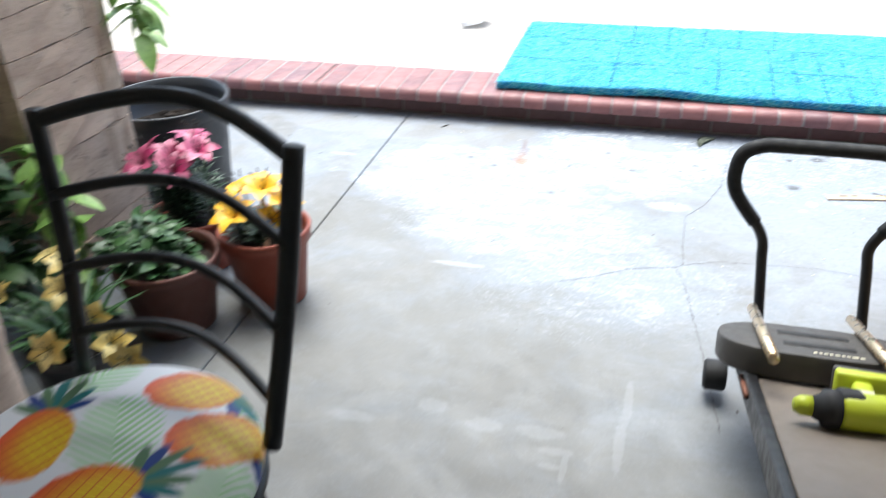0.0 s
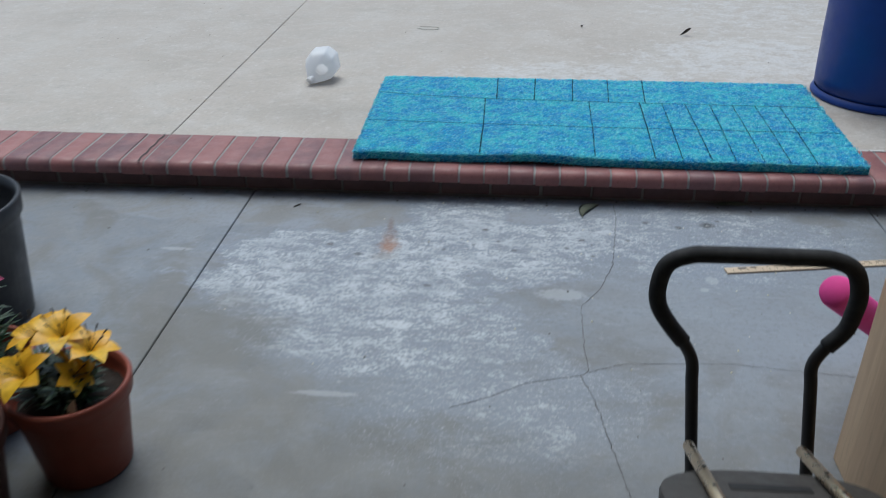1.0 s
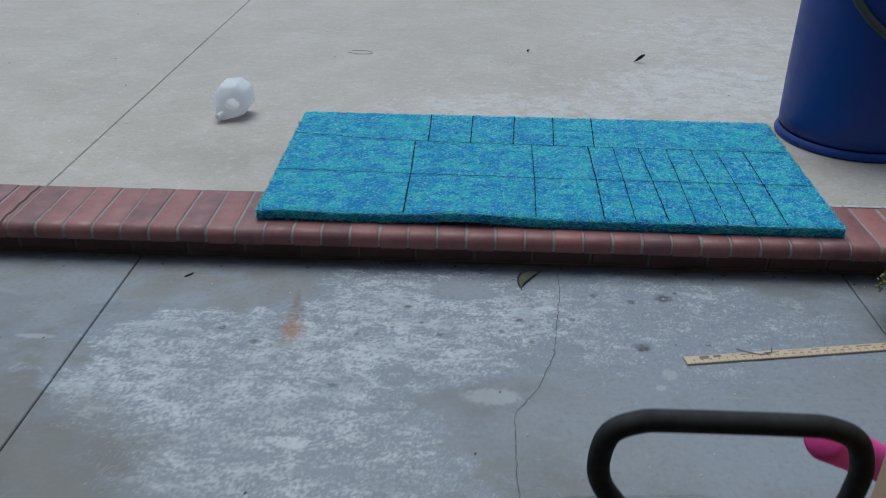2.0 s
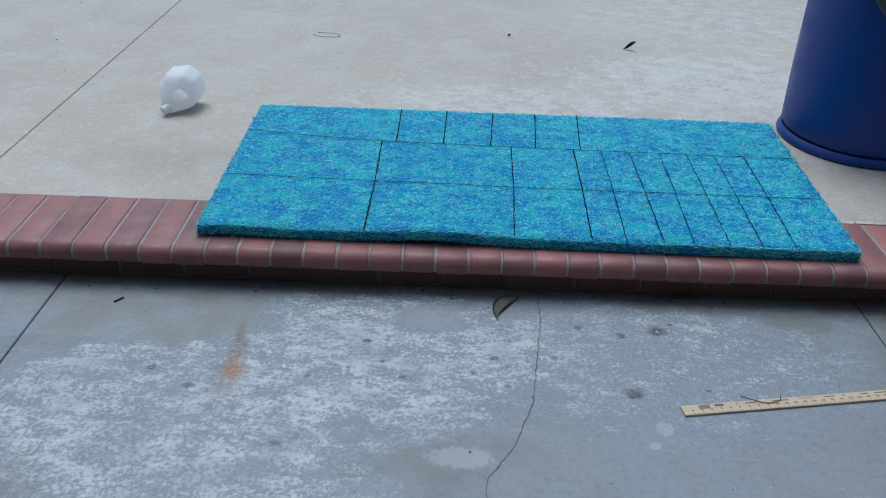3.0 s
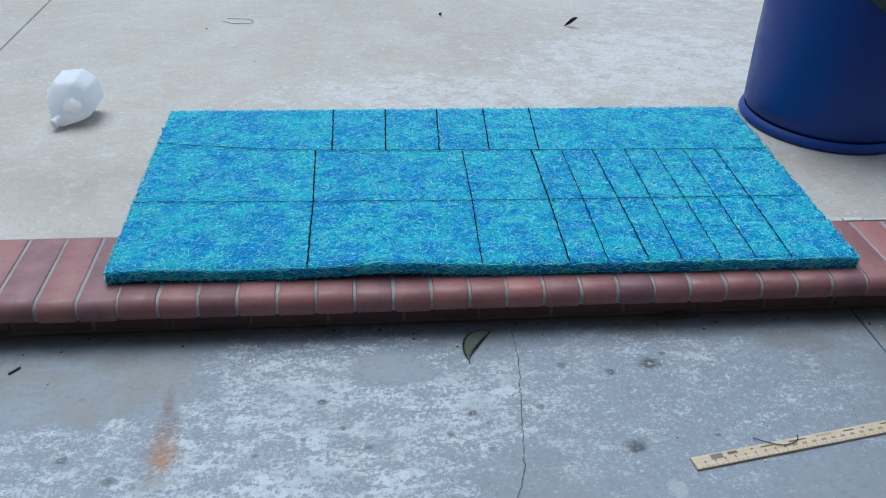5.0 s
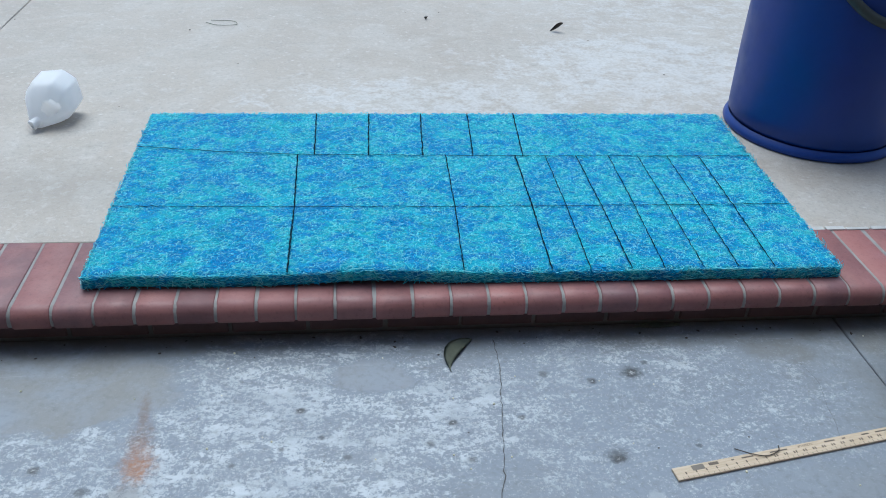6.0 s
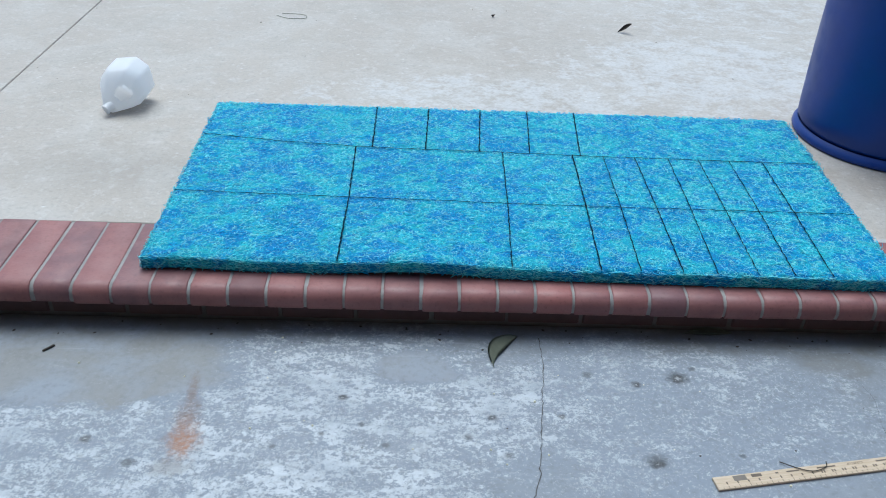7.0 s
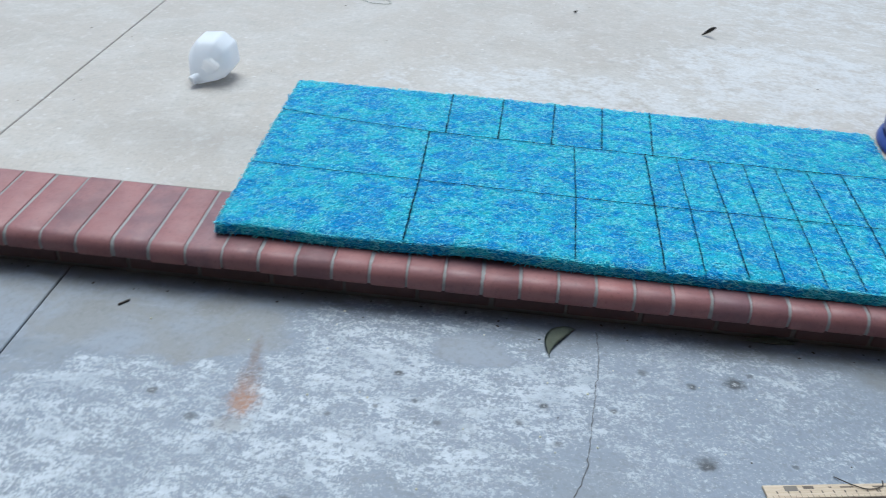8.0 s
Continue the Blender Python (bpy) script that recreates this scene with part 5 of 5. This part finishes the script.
tube(bm, [(-0.105, 0.075, 0.016), (-0.10, 0.03, 0.016), (0.146, 0.03, 0.016), (0.151, 0.075, 0.016)], 0.0145, 12)
gpart("foot_bar", bm, M_BLACK)

# moulded footboard; raised black bars give the shade of its two slots
bm = bmesh.new()
n = 56
outline = []
for i in range(n):
    a = 2 * math.pi * i / n
    ca, sa = math.cos(a), math.sin(a)
    e = 2.7
    k = (abs(ca) ** e + abs(sa) ** e) ** (-1 / e)
    outline.append((-0.03 + 0.215 * k * ca, -0.22 + 0.135 * k * sa))
rings = []
for sc, z in ((0.97, -0.034), (1.0, -0.027), (1.0, 0.018), (0.985, 0.027), (0.95, 0.030)):
    rings.append([bm.verts.new((-0.03 + (x + 0.03) * sc, -0.22 + (y + 0.22) * sc, z)) for x, y in outline])
for a, b in zip(rings, rings[1:]):
    for i in range(n):
        bm.faces.new((a[i], a[(i + 1) % n], b[(i + 1) % n], b[i]))
bm.faces.new(rings[0][::-1])
bm.faces.new(rings[-1])
bmesh.ops.transform(bm, matrix=G, verts=bm.verts)
board = sharp(gpart("footboard", bm, M_BOARD, "charcoal moulded footboard"))
for cy, w in ((-0.175, 0.078), (-0.270, 0.076)):
    bm = bmesh.new()
    box(bm, -w - 0.030, w - 0.030, cy - 0.014, cy + 0.014, 0.0302, 0.0324, 0.0011, 2, G)
    gpart("slot", bm, M_RUBBER, "raised black bar for a slot, its shade put into the colour", board)
bm = bmesh.new()
x = -0.05
for wd in (0.007, 0.006, 0.008, 0.006, 0.010, 0.006, 0.007, 0.012, 0.009):
    box(bm, x, x + wd, -0.331, -0.322, 0.0302, 0.0311, 0, 1, G)
    x += wd + 0.004
gpart("lettering", bm, M_TAG, "worn pale lettering", board)["kind"] = "stuff"
for sx in (-0.150, 0.086):
    bm = bmesh.new()
    tube(bm, [G @ Vector((sx, 0.0, 0.0425)), G @ Vector((sx, -0.465, 0.0425))], 0.0125, 14)
    rod = gpart("steel_rod", bm, M_STEEL, "bare steel rod with screw holes")
    # flat black discs on the rod give the dark of its screw holes
    for sy in (-0.14, -0.23, -0.32, -0.41):
        bm = bmesh.new()
        lathe(bm, [(0.0, 0.0), (0.0045, 0.0), (0.004, 0.0008), (0.0, 0.0008)], 10, G @ Matrix.Translation((sx, sy, 0.0549)))
        gpart("screw_hole", bm, M_RUBBER, "", rod)
# end wheels, long sloping rails and the bench top
for sx in (-1, 1):
    bm = bmesh.new()
    lathe(bm, [(0.0, -0.028), (0.034, -0.028), (0.040, -0.022), (0.040, 0.022), (0.034, 0.028), (0.0, 0.028)], 28, pose(-0.225 if sx < 0 else 0.205, -0.10, 0.062, 0, 90, 0))
    gpart("end_roller", bm, M_RUBBER)
bm = bmesh.new()
for sx in (-1, 1):
    box(bm, sx * 0.172 - 0.012, sx * 0.172 + 0.012, -1.75, -0.06, -0.095, -0.034, 0.005, 2, G)
gpart("side_rail", bm, M_BLACK)
bm = bmesh.new()
box(bm, -0.159, 0.159, -1.70, -0.20, -0.075, -0.040, 0.006, 2, G)
gpart("bench_top", bm, M_RAIL, "brown-grey padded bench top")
for sx in (-0.168, 0.168):
    bm = bmesh.new()
    p = G @ Vector((sx, -1.55, -0.09))
    tube(bm, [p, Vector((p.x * 1.2, p.y - 0.05, 0.0))], 0.018, 12)
    gpart("rear_leg", bm, M_BLACK)
bm = bmesh.new()
tube(bm, [G @ Vector((-0.186, -0.28, -0.06)), G @ Vector((-0.186, -0.42, -0.06))], 0.007, 8)
gpart("hinge_pin", bm, simple("rusty_steel", (0.20, 0.07, 0.035), 0.7, vary=0.5, scale=60), "rusty hinge pin")

# ---------------- cordless drill on the bench ----------------
drill = empty("cordless_drill", GO @ pose(-0.028, -0.560, -0.0395, 0, 0, 4), "lime green and black cordless drill lying on the bench", "power drill")
bm = bmesh.new()
lathe(bm, [(0.0, 0.0), (0.033, 0.0), (0.036, 0.008), (0.036, 0.085), (0.030, 0.105), (0.0, 0.106)], 24, pose(-0.02, -0.035, 0.037, 0, 90, 0))
part("motor_housing", bm, M_LIME, drill)
bm = bmesh.new()
lathe(bm, [(0.0, 0.0), (0.019, 0.0), (0.027, 0.018), (0.036, 0.024), (0.0375, 0.05), (0.0, 0.05)], 24, pose(-0.07, -0.035, 0.037, 0, 90, 0))
part("clutch_collar", bm, M_RUBBER, drill)
bm = bmesh.new()
lathe(bm, [(0.0, 0.0), (0.012, 0.0), (0.019, 0.012), (0.020, 0.032), (0.0, 0.032)], 20, pose(-0.10, -0.035, 0.037, 0, 90, 0))
part("chuck", bm, M_LIME, drill)
bm = bmesh.new()
box(bm, -0.018, 0.022, -0.03, 0.105, 0.015, 0.058, 0.012, 3, pose(0.035, 0, 0, 0, 0, -12))
part("grip", bm, M_LIME, drill)
bm = bmesh.new()
box(bm, -0.055, 0.065, 0.100, 0.140, 0.004, 0.070, 0.008, 3, pose(0.05, 0, 0, 0, 0, -8))
part("battery_shoe", bm, M_LIME, drill)
bm = bmesh.new()
box(bm, -0.055, 0.060, 0.142, 0.172, 0.002, 0.066, 0.007, 3, pose(0.05, 0, 0, 0, 0, -8))
part("battery", bm, M_BOARD, drill)
bm = bmesh.new()
box(bm, -0.02, 0.012, -0.012, 0.012, 0.058, 0.060, 0.0006, 1, pose(0.045, 0.02, 0.0, 0, 0, -12))
part("nameplate", bm, M_TAG, drill, "pale rating label")
bm = bmesh.new()
box(bm, -0.024, 0.024, -0.020, 0.030, 0.056, 0.0745, 0.010, 3, pose(0.0, -0.035, 0.0))
part("top_cover", bm, M_RUBBER, drill)

# ---------------- timber post, pink roller, trailing succulent ----------------
bm = bmesh.new()
box(bm, 1.445, 1.59, -1.86, -1.47, ZL, 2.25, 0.004, 2)
tagged(sharp(part("timber_post", bm, M_PLY)), "plain tan timber post carrying the patio cover", "post", kind="structure")
bm = bmesh.new()
rg = random.Random(19)
rows = []
for j in range(61):
    z = ZL + (2.24 - ZL) * j / 60
    row = []
    for i in range(28):
        a = 2 * math.pi * i / 28
        ca, sa = math.cos(a), math.sin(a)
        k = (abs(ca) ** 6 + abs(sa) ** 6) ** (-1 / 6) * (0.092 + 0.004 * math.sin(3 * z + 5 * a) + rg.uniform(-0.0025, 0.0025))
        row.append(bm.verts.new((-0.622 + k * ca, -2.545 + k * sa, z)))
    rows.append(row)
for a, b in zip(rows, rows[1:]):
    for i in range(28):
        bm.faces.new((a[i], a[(i + 1) % 28], b[(i + 1) % 28], b[i]))
bm.faces.new(rows[0][::-1])
bm.faces.new(rows[-1])
tagged(part("rough_post", bm, M_STONE), "rough tan post beside the day lilies", "post", kind="structure")
roller = empty("foam_roller", pose(1.795, -1.412, ZL), "bright pink foam roller leaning against the timber post", "foam roller")
foot, head = Vector((0, 0.36, 0.036)), Vector((-0.405, 0.040, 0.420))
aim = (head - foot).to_track_quat("Z", "Y").to_matrix().to_4x4()
L = (head - foot).length
bm = bmesh.new()
lathe(bm, [(0.0, 0.0), (0.033, 0.0), (0.038, 0.006), (0.040, 0.016), (0.040, L - 0.020), (0.037, L - 0.008), (0.030, L), (0.0, L + 0.003)], 40, Matrix.Translation(foot) @ aim)
part("sleeve", bm, M_PINK, roller)
succ = empty("trailing_succulent", pose(2.195, -0.33, ZL), "olive trailing succulent spilling from a dark pot", "potted plant")
pot(succ, 0.085, 0.11, 0.2, M_NURSERY, 0.025)
rg = random.Random(41)
for k in range(26):
    a = rg.uniform(90, 270)
    R = rg.uniform(0.10, 0.17)
    ca, sa = math.cos(radians(a)), math.sin(radians(a))
    pts = smooth_path([(0.02 * ca, 0.02 * sa, 0.17), (R * 0.6 * ca, R * 0.6 * sa, 0.24 + rg.uniform(0, 0.03)), (R * ca, R * sa, 0.20), (R * 1.1 * ca, R * 1.1 * sa, rg.uniform(0.06, 0.15))], 5)
    bm = bmesh.new()
    tube(bm, pts, 0.0018, 5)
    for p in pts[3:]:
        for q in range(4):
            lathe(bm, [(0.0, -0.008), (0.004, -0.003), (0.0045, 0.002), (0.0, 0.008)], 6, Matrix.Translation(p + Vector((rg.uniform(-.009, .009), rg.uniform(-.009, .009), rg.uniform(-.006, .006)))) @ pose(0, 0, 0, rg.uniform(0, 180), rg.uniform(0, 180), 0))
    part("sprig", bm, M_DRYPLANT, succ)
